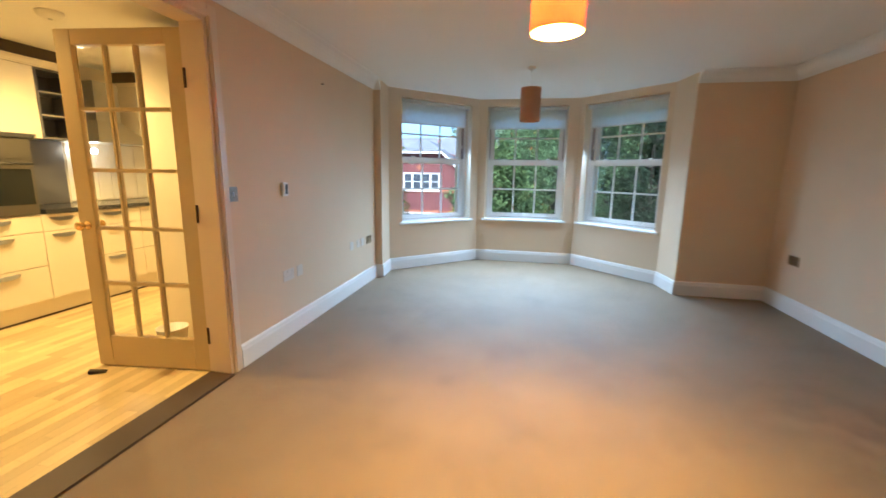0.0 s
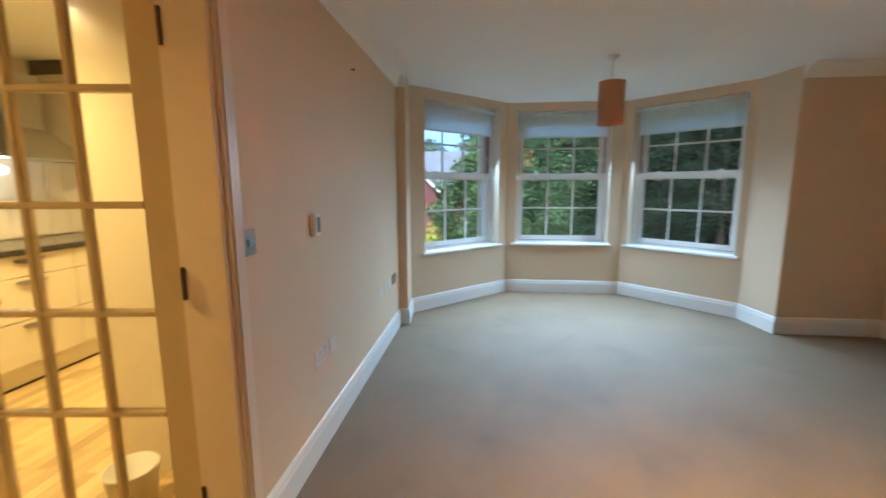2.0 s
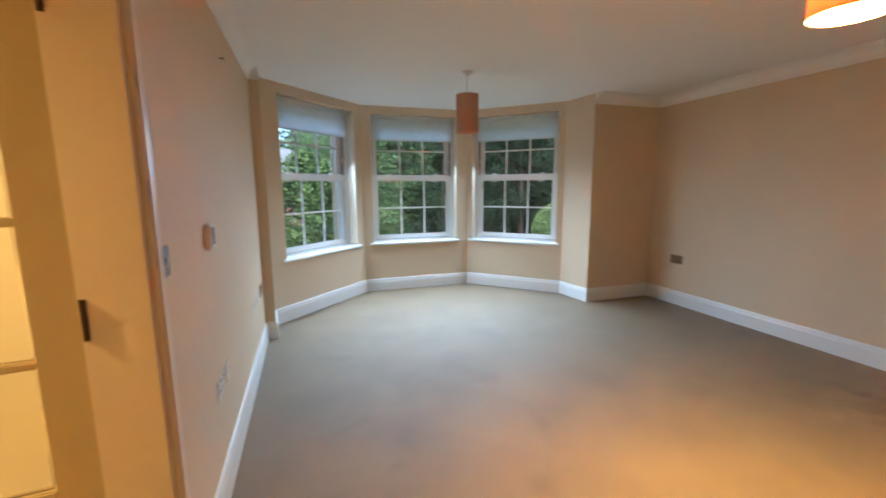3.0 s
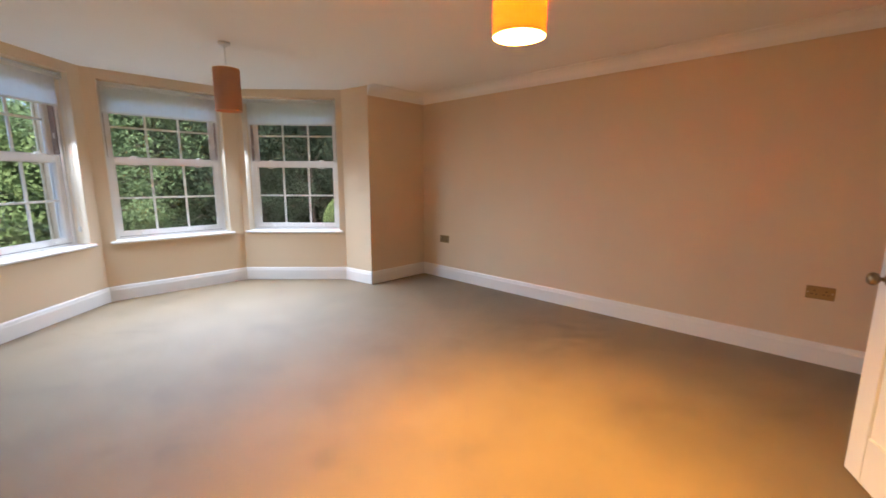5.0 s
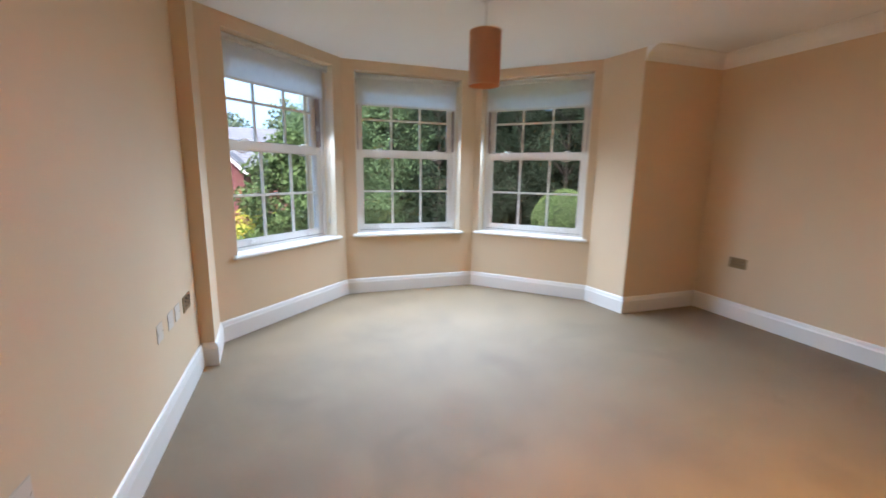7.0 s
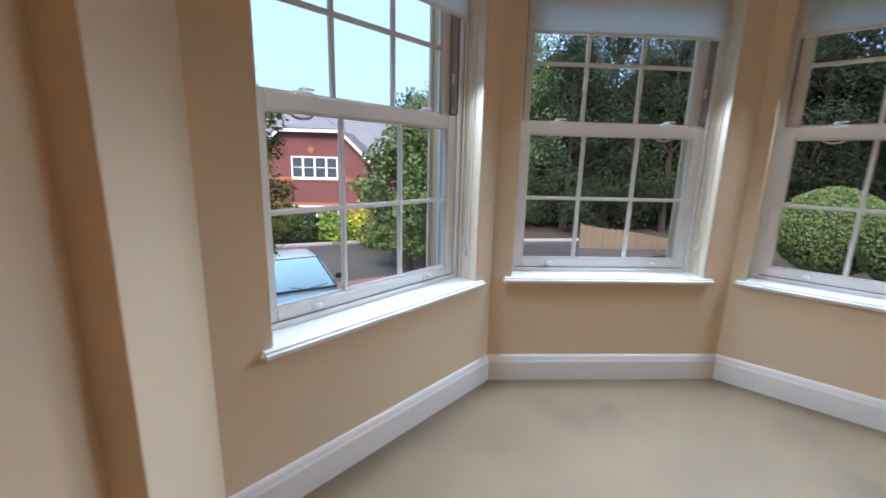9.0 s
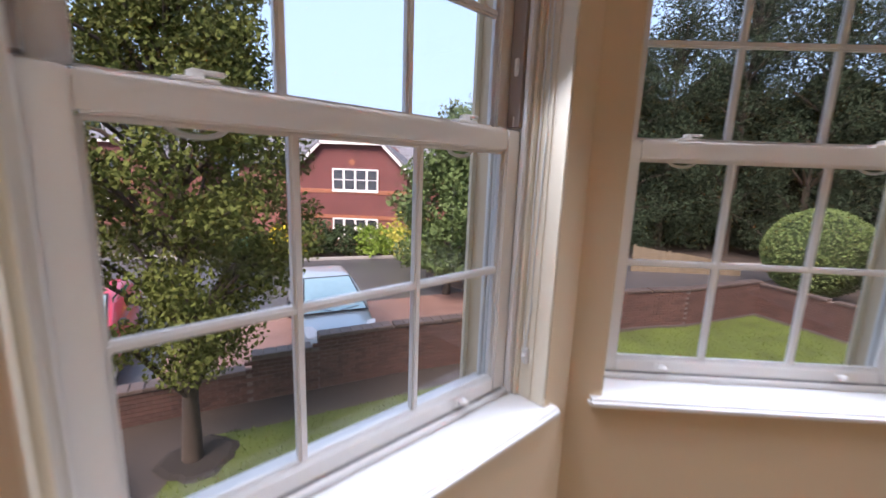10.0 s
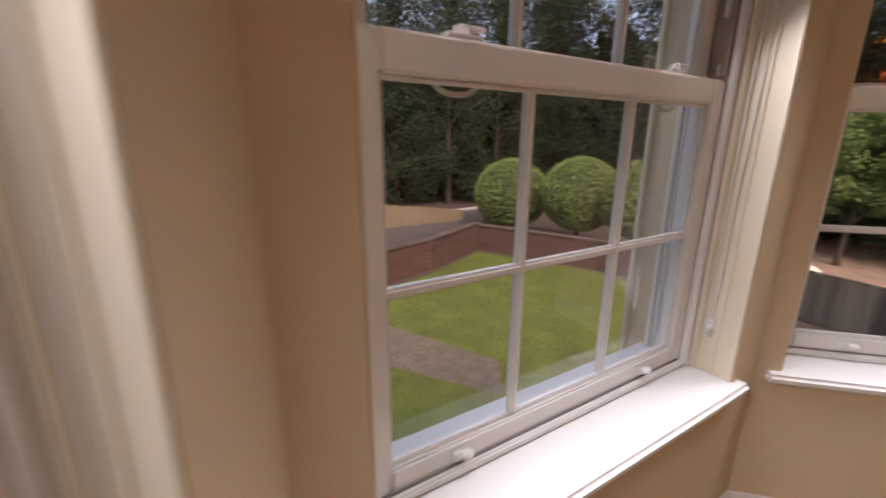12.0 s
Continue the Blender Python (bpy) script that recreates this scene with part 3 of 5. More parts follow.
box(bm, (XL - WT - 0.004, OP0 + 0.02, -0.02), (XL + 0.028, OP1 - 0.02, 0.009), 0.005)
structure("threshold", bm, OAK, "dark oak threshold strip between carpet and laminate", "threshold")


# ---- glazed kitchen door, open ----
def knob(parent, x, y, z, material, both=True, depth=0.04):
    """A door knob on its rose, on both faces; y is the leaf's middle."""
    for s in ((-1, 1) if both else (-1,)):
        bm = B()
        lathe(bm, [(0.001, 0), (0.026, 0), (0.026, 0.004), (0.020, 0.008), (0.009, 0.012), (0.008, 0.03), (0.016, 0.034), (0.025, 0.043), (0.027, 0.053), (0.022, 0.063), (0.010, 0.068), (0.001, 0.069)], 20)
        k = part("door_knob", bm, material, parent, smooth=True)
        k.matrix_local = pose(x, y + s * depth / 2, z, 90 if s < 0 else -90, 0, 0)


def glazed_door():
    """Hinge edge at x = 0, the leaf runs to -x; the face seen is at y = 0."""
    w, h, t = 0.762, 2.008, 0.04
    d = thing("door_1", "white fifteen-pane glazed kitchen door standing open", "door", kind="structure")
    st, top, bot = 0.100, 0.085, 0.200
    bm = B()
    box(bm, (-st, 0, 0), (0, t, h), 0.003)
    box(bm, (-w, 0, 0), (-w + st, t, h), 0.003)
    box(bm, (-w + st, 0.0005, 0), (-st, t - 0.0005, bot), 0.003)
    box(bm, (-w + st, 0.0005, h - top), (-st, t - 0.0005, h), 0.003)
    part("door_frame", bm, DOORPAINT, d)
    x0, x1, z0, z1 = -w + st, -st, bot, h - top
    for k in (1, 2):
        x = x0 + (x1 - x0) * k / 3
        bm = B()
        box(bm, (x - 0.011, 0.004, z0), (x + 0.011, t - 0.004, z1), 0.004)
        part("glazing_bar", bm, DOORPAINT, d)
    for k in range(1, 5):
        z = z0 + (z1 - z0) * k / 5
        bm = B()
        box(bm, (x0, 0.0035, z - 0.011), (x1, t - 0.0035, z + 0.011), 0.004)
        part("glazing_bar", bm, DOORPAINT, d)
    pw, ph = (x1 - x0) / 3, (z1 - z0) / 5
    bm = B()
    box(bm, (0.011, t / 2 - 0.002, 0.011), (pw - 0.011, t / 2 + 0.002, ph - 0.011))
    data = mesh("pane", bm, DOORPANE)
    for i in range(3):
        for j in range(5):
            p = new("pane", data)
            p.parent, p.location, p.visible_shadow = d, (x0 + i * pw, 0, z0 + j * ph), False
    for z in (0.235, 0.99, 1.745):
        bm = B()
        box(bm, (-0.001, -0.003, z - 0.05), (0.005, t * 0.7, z + 0.05), 0.001)
        tube(bm, 0.007, 0.007, z - 0.052, z + 0.052, (0.004, -0.006), 10)
        part("hinge", bm, HINGE, d, "dark bronze butt hinge")
    knob(d, -w + 0.05, t / 2, 0.905, BRASS)
    return d


glazed_door().matrix_basis = pose(XL - WT + 0.002, 2.408, 0.008, 0, 0, 6.0)


wedge = thing("door_wedge", "small dark rubber door wedge on the laminate", "door stop", pose(-2.33, 2.245, 0.0, 0, 0, 30))
bm = B()
prism(bm, [(-0.045, -0.016), (0.045, -0.016), (0.045, 0.016), (-0.045, 0.016)], 0, 0.022)
for v in bm.verts:
    if v.co.z > 0.01 and v.co.x > 0:
        v.co.z = 0.006
part("wedge", bm, RUBBER_AND_SHADE, wedge)


# ---- hall door, swung back into the room ----
def panel_door():
    """A moulded panel door; hinge edge at x = 0, the leaf runs to +x."""
    w, h, t = 0.762, 1.981, 0.04
    d = thing("door_2", "white moulded panel hall door swung open into the room", "door", kind="structure")
    bm = B()
    st, rails = 0.11, (0, 0.21, 0.83, 0.97, 1.86, h)
    box(bm, (0, 0, 0), (st, t, h), 0.003)
    box(bm, (w - st, 0, 0), (w, t, h), 0.003)
    box(bm, (w / 2 - 0.055, 0.0005, 0.21), (w / 2 + 0.055, t - 0.0005, 1.86), 0.003)
    for a, b in ((0, 0.21), (0.83, 0.97), (1.86, h)):
        box(bm, (st, 0.0005, a), (w - st, t - 0.0005, b), 0.003)
    part("door_frame", bm, GLOSS, d)
    for x0, x1 in ((st, w / 2 - 0.055), (w / 2 + 0.055, w - st)):
        for z0, z1 in ((0.21, 0.83), (0.97, 1.86)):
            bm = B()
            box(bm, (x0, 0.010, z0), (x1, t - 0.010, z1))
            box(bm, (x0 + 0.035, 0.004, z0 + 0.035), (x1 - 0.035, t - 0.004, z1 - 0.035), 0.005)
            part("panel", bm, GLOSS, d)
    knob(d, w - 0.06, t / 2, 0.865, AGED_BRASS)
    return d


panel_door().matrix_basis = pose(0.705, 0.575, 0.01, 0, 0, 24.5)


# ---- pendants ----
def pendant(at, lit):
    p = thing("pendant_lamp", "lit orange drum pendant lamp hanging from the ceiling" if lit else "unlit tan drum pendant lamp hanging in the bay", "lamp", pose(*at, 0))
    bm = B()
    lathe(bm, [(0.001, CEIL), (0.042, CEIL), (0.042, CEIL - 0.012), (0.032, CEIL - 0.022), (0.010, CEIL - 0.028), (0.008, CEIL - 0.04), (0.001, CEIL - 0.04)], 20)
    part("ceiling_rose", bm, WHITE_PLASTIC, p, smooth=True)
    bm = B()
    tube(bm, 0.003, 0.003, 1.99, CEIL - 0.035, seg=8)
    part("flex", bm, WHITE_PLASTIC, p)
    bm = B()
    tube(bm, 0.016, 0.016, 1.95, 2.03, seg=14)
    tube(bm, 0.021, 0.021, 1.985, 1.995, seg=14)
    part("lampholder", bm, WHITE_PLASTIC, p)
    bm = B()
    z0, z1, r = 1.77, 2.085, 0.096
    lathe(bm, [(r, z0), (r, z1), (r - 0.0012, z1), (r - 0.0012, z0)], 40, True)
    part("shade", bm, SHADE, p, smooth=False)
    for z in (z0, z1 - 0.006):
        bm = B()
        lathe(bm, [(r + 0.0008, z), (r + 0.0008, z + 0.006), (r - 0.002, z + 0.006), (r - 0.002, z)], 40, True)
        part("shade_ring", bm, SHADE_RIM, p)
    bm = B()
    for k in range(3):
        a = 2 * math.pi * k / 3
        sweep(bm, [(0.02 * math.cos(a), 0.02 * math.sin(a), 1.99), ((r - 0.002) * math.cos(a), (r - 0.002) * math.sin(a), 2.075)], 0.0015, 6)
    part("spider", bm, WHITE_PLASTIC, p)
    bm = B()
    ball(bm, 0.032, (0, 0, 1.885), (1, 1, 1.15))
    tube(bm, 0.014, 0.016, 1.912, 1.955, seg=14)
    bulb = part("bulb", bm, BULB if lit else OFFBULB, p, smooth=True)
    bulb.visible_shadow = not lit
    return p


pendant(LAMP_AT, True)
pendant((CX + 0.005, 4.63), False)


# ---- wall plates ----
def plate(name, label, category, m, w, h, material, sockets=0, inset=None, group=""):
    """A wall plate: x across, z up, proud towards -y."""
    t = thing(name, label, category, m, group)
    bm = B()
    box(bm, (-w / 2, -0.0055 if material is not BEIGE_PLATE else -0.003, -h / 2), (w / 2, 0.001, h / 2), 0.0015)
    part("faceplate", bm, material, t)
    for s in (-1, 1):
        bm = B()
        tube(bm, 0.0035, 0.0035, -0.0075, -0.005, (s * (w / 2 - 0.013), 0), 10, axis="y")
        part("screw", bm, STEEL if material is not BEIGE_PLATE else BEIGE_PLATE, t)
    for k in range(sockets):
        x = (k - (sockets - 1) / 2) * 0.062
        bm = B()
        box(bm, (x - 0.004, -0.0072, 0.008), (x + 0.004, -0.005, 0.017))
        box(bm, (x - 0.015, -0.0072, -0.014), (x - 0.007, -0.005, -0.008))
        box(bm, (x + 0.007, -0.0072, -0.014), (x + 0.015, -0.005, -0.008))
        part("socket_holes", bm, DARKHOLE if material is not BEIGE_PLATE else BEIGE_PLATE, t)
        bm = B()
        box(bm, (x + 0.004, -0.010, 0.022), (x + 0.015, -0.005, 0.036), 0.002)
        part("rocker", bm, inset or material, t)
    return t


def left_wall(y, z):
    return pose(XL, y, z, 0, 0, 90)


def right_wall(y, z):
    return pose(XR, y, z, 0, 0, -90)


sw = plate("light_switch", "brushed steel light switch beside the kitchen opening", "light switch", left_wall(2.535, 1.11), 0.088, 0.088, SWITCH)
bm = B()
box(bm, (-0.007, -0.012, -0.014), (0.007, -0.005, 0.014), 0.003)
part("rocker", bm, STEEL, sw)
th = thing("thermostat", "small white thermostat with a dark display", "thermostat", left_wall(3.075, 1.122))
bm = B()
box(bm, (-0.034, -0.026, -0.050), (0.034, 0.001, 0.050), 0.006)
part("case", bm, WHITE_PLASTIC, th)
bm = B()
box(bm, (-0.012, -0.028, -0.034), (0.022, -0.0255, 0.038), 0.003)
part("display", bm, DARKHOLE, th, "dark display window")
plate("wall_socket", "white double wall socket, painted over", "wall socket", left_wall(3.09, 0.475), 0.146, 0.086, BEIGE_PLATE, 2)
plate("blank_plate", "painted-over blanking plate beside a socket", "blanking plate", left_wall(3.25, 0.475), 0.086, 0.086, BEIGE_PLATE)
plate("aerial_plate", "painted-over aerial plate above the skirting", "aerial plate", left_wall(4.27, 0.495), 0.086, 0.086, BEIGE_PLATE)
plate("phone_plate", "painted-over telephone plate above the skirting", "telephone plate", left_wall(4.44, 0.495), 0.086, 0.086, BEIGE_PLATE)
plate("phone_plate", "painted-over telephone plate above the skirting", "telephone plate", left_wall(4.56, 0.495), 0.086, 0.086, BEIGE_PLATE)
plate("wall_socket", "antique brass double wall socket near the bay", "wall socket", left_wall(4.745, 0.495), 0.146, 0.088, AGED_BRASS, 2, DARKHOLE)
plate("wall_socket", "antique brass double wall socket", "wall socket", right_wall(4.645, 0.50), 0.150, 0.090, AGED_BRASS, 2)
plate("wall_socket", "antique brass double wall socket", "wall socket", right_wall(1.10, 0.50), 0.150, 0.090, AGED_BRASS, 2)
nail = thing("picture_nail", "small dark picture nail in the cream wall", "nail", left_wall(3.72, 1.98))
bm = B()
tube(bm, 0.004, 0.004, -0.02, 0.002, (0, 0), 10, axis="y")
part("shank", bm, DARKHOLE, nail)
bm = B()
tube(bm, 0.009, 0.009, -0.023, -0.019, (0, 0), 12, axis="y")
part("head", bm, DARKHOLE, nail)

# ---- kitchen ----
KX = -3.68                  # front of the base units
KB = -4.28                  # wall behind them
bm = B()
box(bm, (-4.6, 0.3, -0.12), (XL - WT - 0.02, 5.0, -0.012))
structure("floor_kitchen", bm, mat("floor_underlay", (0.35, 0.25, 0.14), 0.7), "pale laminate kitchen floor", "floor")
bm = B()
box(bm, (KB - 0.2, 0.3, 0), (KB, 5.2, CEIL))
structure("wall_kitchen_west", bm, KWALL, "cream kitchen wall behind the units", "wall")
bm = B()
box(bm, (KB, 5.0, 0), (XL - WT, 5.2, CEIL))
structure("wall_kitchen_north", bm, KWALL, "cream kitchen end wall", "wall")
bm = B()
box(bm, (KB, 0.3, 0), (XL - WT, 0.42, CEIL))
structure("wall_kitchen_south", bm, KWALL, "cream kitchen wall", "wall")


def bow_handle(parent, y, z, width=0.19):
    """A shallow half-moon pull on a front that faces +x."""
    bm = B()
    n = 14
    pts = []
    for k in range(n + 1):
        a = math.pi * k / n
        pts.append((y - width / 2 * math.cos(a), -0.034 * math.sin(a)))
    hi = [bm.verts.new((0.004, p[0], z)) for p in pts]
    lo = [bm.verts.new((0.020 * math.sin(math.pi * k / n) + 0.004, p[0], z + p[1])) for k, p in enumerate(pts)]
    for k in range(n):
        bm.faces.new((hi[k], hi[k + 1], lo[k + 1], lo[k]))
    bmesh.ops.solidify(bm, geom=bm.faces[:], thickness=0.004)
    return part("handle", bm, STEEL, parent, "curved steel pull", smooth=True)


def base_unit(y0, y1, fronts, label):
    u = thing("base_cabinet", label, "cabinet", pose(KX, y0, 0), "kitchen base cabinets")
    w = y1 - y0
    bm = B()
    box(bm, (-0.6, 0, 0.14), (-0.022, w, 0.868))
    part("carcass", bm, CREAM_UNIT, u)
    bm = B()
    box(bm, (-0.56, 0, 0), (-0.05, w, 0.14))
    part("plinth", bm, CREAM_UNIT, u)
    # dark strip added for the shadow gap where the plinth meets the floor
    bm = B()
    box(bm, (-0.052, 0, 0), (-0.044, w, 0.016), 0.002)
    part("plinth_shade_strip", bm, RUBBER_AND_SHADE, u, "dark strip standing in for the shadow gap along the floor")
    for z0, z1 in fronts:
        bm = B()
        box(bm, (-0.020, 0.002, z0 + 0.002), (0, w - 0.002, z1 - 0.002), 0.003)
        f = part("drawer_front", bm, CREAM_UNIT, u)
        bow_handle(f, w / 2, z1 - 0.025)
    return u


base_unit(2.39, 3.0, ((0.15, 0.44), (0.44, 0.725), (0.725, 0.865)), "cream gloss drawer unit under the oven housing")
base_unit(3.0, 3.3, ((0.15, 0.725), (0.725, 0.865)), "narrow cream gloss base unit with steel pull")
base_unit(3.3, 3.9, ((0.15, 0.44), (0.44, 0.725), (0.725, 0.865)), "cream gloss drawer unit with curved steel pulls")
base_unit(3.9, 4.5, ((0.15, 0.44), (0.44, 0.725), (0.725, 0.865)), "cream gloss drawer unit with curved steel pulls")
base_unit(4.5, 5.0, ((0.15, 0.725), (0.725, 0.865)), "cream gloss base unit at the kitchen's end")

# oven in its housing
ov = thing("oven", "stainless steel single oven with dark glass door", "oven", pose(KX, 2.39, 0.872))
bm = B()
box(bm, (-0.58, 0, 0), (-0.006, 0.61, 0.60), 0.003)
part("body", bm, OVENSTEEL, ov)
bm = B()
box(bm, (-0.006, 0.005, 0.445), (0.012, 0.605, 0.598), 0.004)
fp = part("control_panel", bm, OVENSTEEL, ov)
bm = B()
box(bm, (0.0118, 0.05, 0.53), (0.0135, 0.12, 0.56))
part("display", bm, DARKHOLE, fp, "small dark clock display")
for k in range(3):
    bm = B()
    tube(bm, 0.005, 0.005, 0.010, 0.017, (0.06 + 0.03 * k, 0.50), 10, axis="x")
    part("button", bm, DARKHOLE, fp)
bm = B()
box(bm, (-0.006, 0.005, 0.005), (0.014, 0.605, 0.435), 0.004)
dr = part("oven_door", bm, OVENSTEEL, ov)
bm = B()
box(bm, (0.0135, 0.03, 0.085), (0.0165, 0.58, 0.365), 0.002)
part("glass", bm, BLACKGLASS, dr, "black oven glass")
bm = B()
tube(bm, 0.009, 0.009, 0.03, 0.58, (0.042, 0.405), 14, axis="y")
for y in (0.06, 0.55):
    tube(bm, 0.007, 0.007, 0.012, 0.042, (y, 0.405), 10, axis="x")
part("handle", bm, OVENSTEEL, dr, "steel bar handle", smooth=True)
bm = B()
box(bm, (KB, 2.36, 1.476), (KX + 0.035, 3.02, 1.512), 0.006)
tagged(part("oven_top_slab", bm, WORKTOP), "black granite slab on top of the oven housing", "worktop")
bm = B()
box(bm, (KB, 2.372, 0.0), (KX, 2.3885, 1.475), 0.002)
tagged(part("end_panel", bm, CREAM_UNIT), "cream end panel beside the oven housing", "panel")
bm = B()
box(bm, (KB + 0.001, 3.022, 0.871), (KX + 0.03, 4.999, 0.908), 0.006)
tagged(part("worktop", bm, WORKTOP), "black granite kitchen worktop", "worktop")
bm = B()
box(bm, (KB + 0.001, 3.022, 0.909), (KB + 0.014, 3.68, 1.50), 0.001)
tagged(part("splashback", bm, SPLASH), "dark grey splashback over the worktop", "splashback")
tl = thing("tiled_splashback", "pale wall tiles lit from under the cabinets", "tiles", pose(KB + 0.001, 3.70, 0.915))
bm = B()
box(bm, (0, 0.002, 0.002), (0.009, 0.145, 0.145), 0.002)
data = mesh("tile", bm, TILE)
for i in range(8):
    for j in range(4):
        t = new("tile", data)
        t.parent, t.location = tl, (0, i * 0.148, j * 0.148)
# loose white door panel leaning by the oven housing
lp = thing("loose_panel", "white cabinet door panel leaning against the oven housing", "panel", pose(-3.54, 2.335, 0.0, 0, -4, 3))
bm = B()
box(bm, (-0.62, -0.018, 0.004), (0, 0, 0.80), 0.003)
part("board", bm, GLOSS, lp)


def wall_unit(y0, y1, z0, open_shelves=False):
    u = thing("wall_cabinet", "open dark-backed wall shelf unit" if open_shelves else "cream gloss wall cabinet", "cabinet", pose(-3.95, y0, z0), "kitchen wall cabinets")
    w, h = y1 - y0, 2.10 - z0
    bm = B()
    if open_shelves:
        for a, b in (((-0.33, 0, 0), (0, 0.018, h)), ((-0.33, w - 0.018, 0), (0, w, h)), ((-0.33, 0.018, 0), (0, w - 0.018, 0.018)), ((-0.33, 0.018, h - 0.018), (0, w - 0.018, h)), ((-0.33, 0.018, 0.018), (-0.31, w - 0.018, h - 0.018))):
            box(bm, a, b)
        part("carcass", bm, SPLASH, u)
        for z in (0.2, 0.4):
            bm = B()
            box(bm, (-0.31, 0.018, z), (-0.01, w - 0.018, z + 0.012))
            part("shelf", bm, STEEL, u, "thin steel shelf")
    else:
        box(bm, (-0.33, 0, 0), (-0.022, w, h))
        part("carcass", bm, CREAM_UNIT, u)
        bm = B()
        box(bm, (-0.020, 0.002, 0.0), (0, w - 0.002, h), 0.003)
        f = part("cabinet_door", bm, CREAM_UNIT, u)
        bow_handle(f, w / 2, 0.03)
    return u


wall_unit(3.0, 3.3, 1.50)
wall_unit(3.3, 3.66, 1.50, True)
hood = thing("extractor_hood", "grey steel chimney extractor hood", "extractor hood", pose(-4.0, 3.97, 1.50))
bm = B()
vs = [bm.verts.new(v) for v in ((-0.27, -0.30, 0), (0.2, -0.30, 0), (0.2, 0.30, 0), (-0.27, 0.30, 0), (-0.27, -0.13, 0.22), (0.0, -0.13, 0.22), (0.0, 0.13, 0.22), (-0.27, 0.13, 0.22))]
for q in ((0, 1, 2, 3), (4, 5, 6, 7), (0, 1, 5, 4), (1, 2, 6, 5), (2, 3, 7, 6), (3, 0, 4, 7)):
    bm.faces.new([vs[k] for k in q])
part("canopy", bm, STEEL, hood)
bm = B()
box(bm, (-0.27, -0.13, 0.2205), (-0.001, 0.13, 0.60), 0.003)
part("chimney", bm, STEEL, hood)
wall_unit(4.28, 4.99, 1.50)
for a, b in (((-3.95 - 0.33, 2.985, 2.10), (-3.915, 3.675, 2.165)), ((-3.95 - 0.33, 4.265, 2.10), (-3.915, 4.99, 2.165))):
    bm = B()
    box(bm, a, b, 0.012)
    tagged(part("cabinet_cornice", bm, CREAM_UNIT), "cream cornice along the top of the wall cabinets", "cornice")
# dark boards added where only shade fills the gap above the cabinets
for y0, y1 in ((3.0, 3.66), (4.28, 4.99)):
    bm = B()
    box(bm, (KB + 0.001, y0, 2.166), (-3.985, y1, CEIL - 0.001), 0.002)
    tagged(part("gap_shade_board", bm, GAP_SHADE), "dark brown board standing in for the shade between wall cabinets and ceiling", "filler board")
# tall larder units against the shared wall
for y0, y1 in ((2.84, 3.44), (3.45, 4.05), (4.06, 4.66)):
    u = thing("tall_cabinet", "tall cream larder cabinet with slim dark pulls", "cabinet", pose(-2.44, y0, 0), "tall kitchen cabinets")
    w = y1 - y0
    bm = B()
    box(bm, (0.02, 0, 0.12), (0.785, w, 2.16), 0.002)
    part("carcass", bm, CREAM_UNIT, u)
    bm = B()
    box(bm, (0.06, 0.002, 0), (0.78, w - 0.002, 0.12))
    part("plinth", bm, CREAM_UNIT, u)
    for z0, z1, hz in ((0.122, 1.0, 0.90), (1.004, 1.5, 1.1), (1.504, 2.158, 1.7)):
        bm = B()
        box(bm, (0, 0.002, z0), (0.018, w - 0.002, z1), 0.003)
        f = part("cabinet_door", bm, CREAM_UNIT, u)
        bm = B()
        box(bm, (-0.028, 0.05, hz - 0.06), (-0.018, 0.062, hz + 0.06), 0.003)
        box(bm, (-0.02, 0.052, hz - 0.055), (0.002, 0.06, hz - 0.045))
        box(bm, (-0.02, 0.052, hz + 0.045), (0.002, 0.06, hz + 0.055))
        part("handle", bm, HINGE, f, "slim dark pull")
# small white bin on the floor
bn = thing("waste_bin", "small white plastic waste bin on the kitchen floor", "bin", pose(-2.13, 2.62, 0.0))
bm = B()
lathe(bm, [(0.001, 0.0), (0.075, 0.0), (0.095, 0.17), (0.099, 0.17), (0.099, 0.178), (0.091, 0.178), (0.072, 0.006), (0.001, 0.006)], 24)
part("body", bm, WHITE_PLASTIC, bn, smooth=True)


def downlight(x, y):
    d = thing("downlight", "small round recessed kitchen downlight", "downlight", pose(x, y, CEIL), "kitchen downlights")
    bm = B()
    lathe(bm, [(0.030, 0.001), (0.042, 0.001), (0.042, -0.004), (0.038, -0.007), (0.030, -0.004)], 24, True)
    part("rim", bm, STEEL, d)
    bm = B()
    tube(bm, 0.029, 0.029, -0.003, -0.001, seg=20)
    p = part("lens", bm, BULB, d)
    p.visible_shadow = False


for x, y in ((-3.3, 3.1), (-2.9, 3.9), (-3.0, 2.22)):
    downlight(x, y)
sm = thing("smoke_alarm", "round white ceiling smoke alarm", "smoke alarm", pose(-2.95, 2.74, CEIL))
bm = B()
lathe(bm, [(0.001, 0), (0.075, 0), (0.075, -0.012), (0.068, -0.030), (0.045, -0.042), (0.001, -0.044)], 28)
part("case", bm, WHITE_PLASTIC, sm, smooth=True)
bm = B()
tube(bm, 0.012, 0.012, -0.048, -0.043, seg=14)
part("test_button", bm, STEEL, sm)

# ---- outside: ground ----
def grid_sheet(name, pts, z, material, label, category, lift=0.02):
    """A flat ground sheet with its own thin edge."""
    bm = B()
    prism(bm, pts, z - 0.05, z)
    return structure(name, bm, material, label, category)


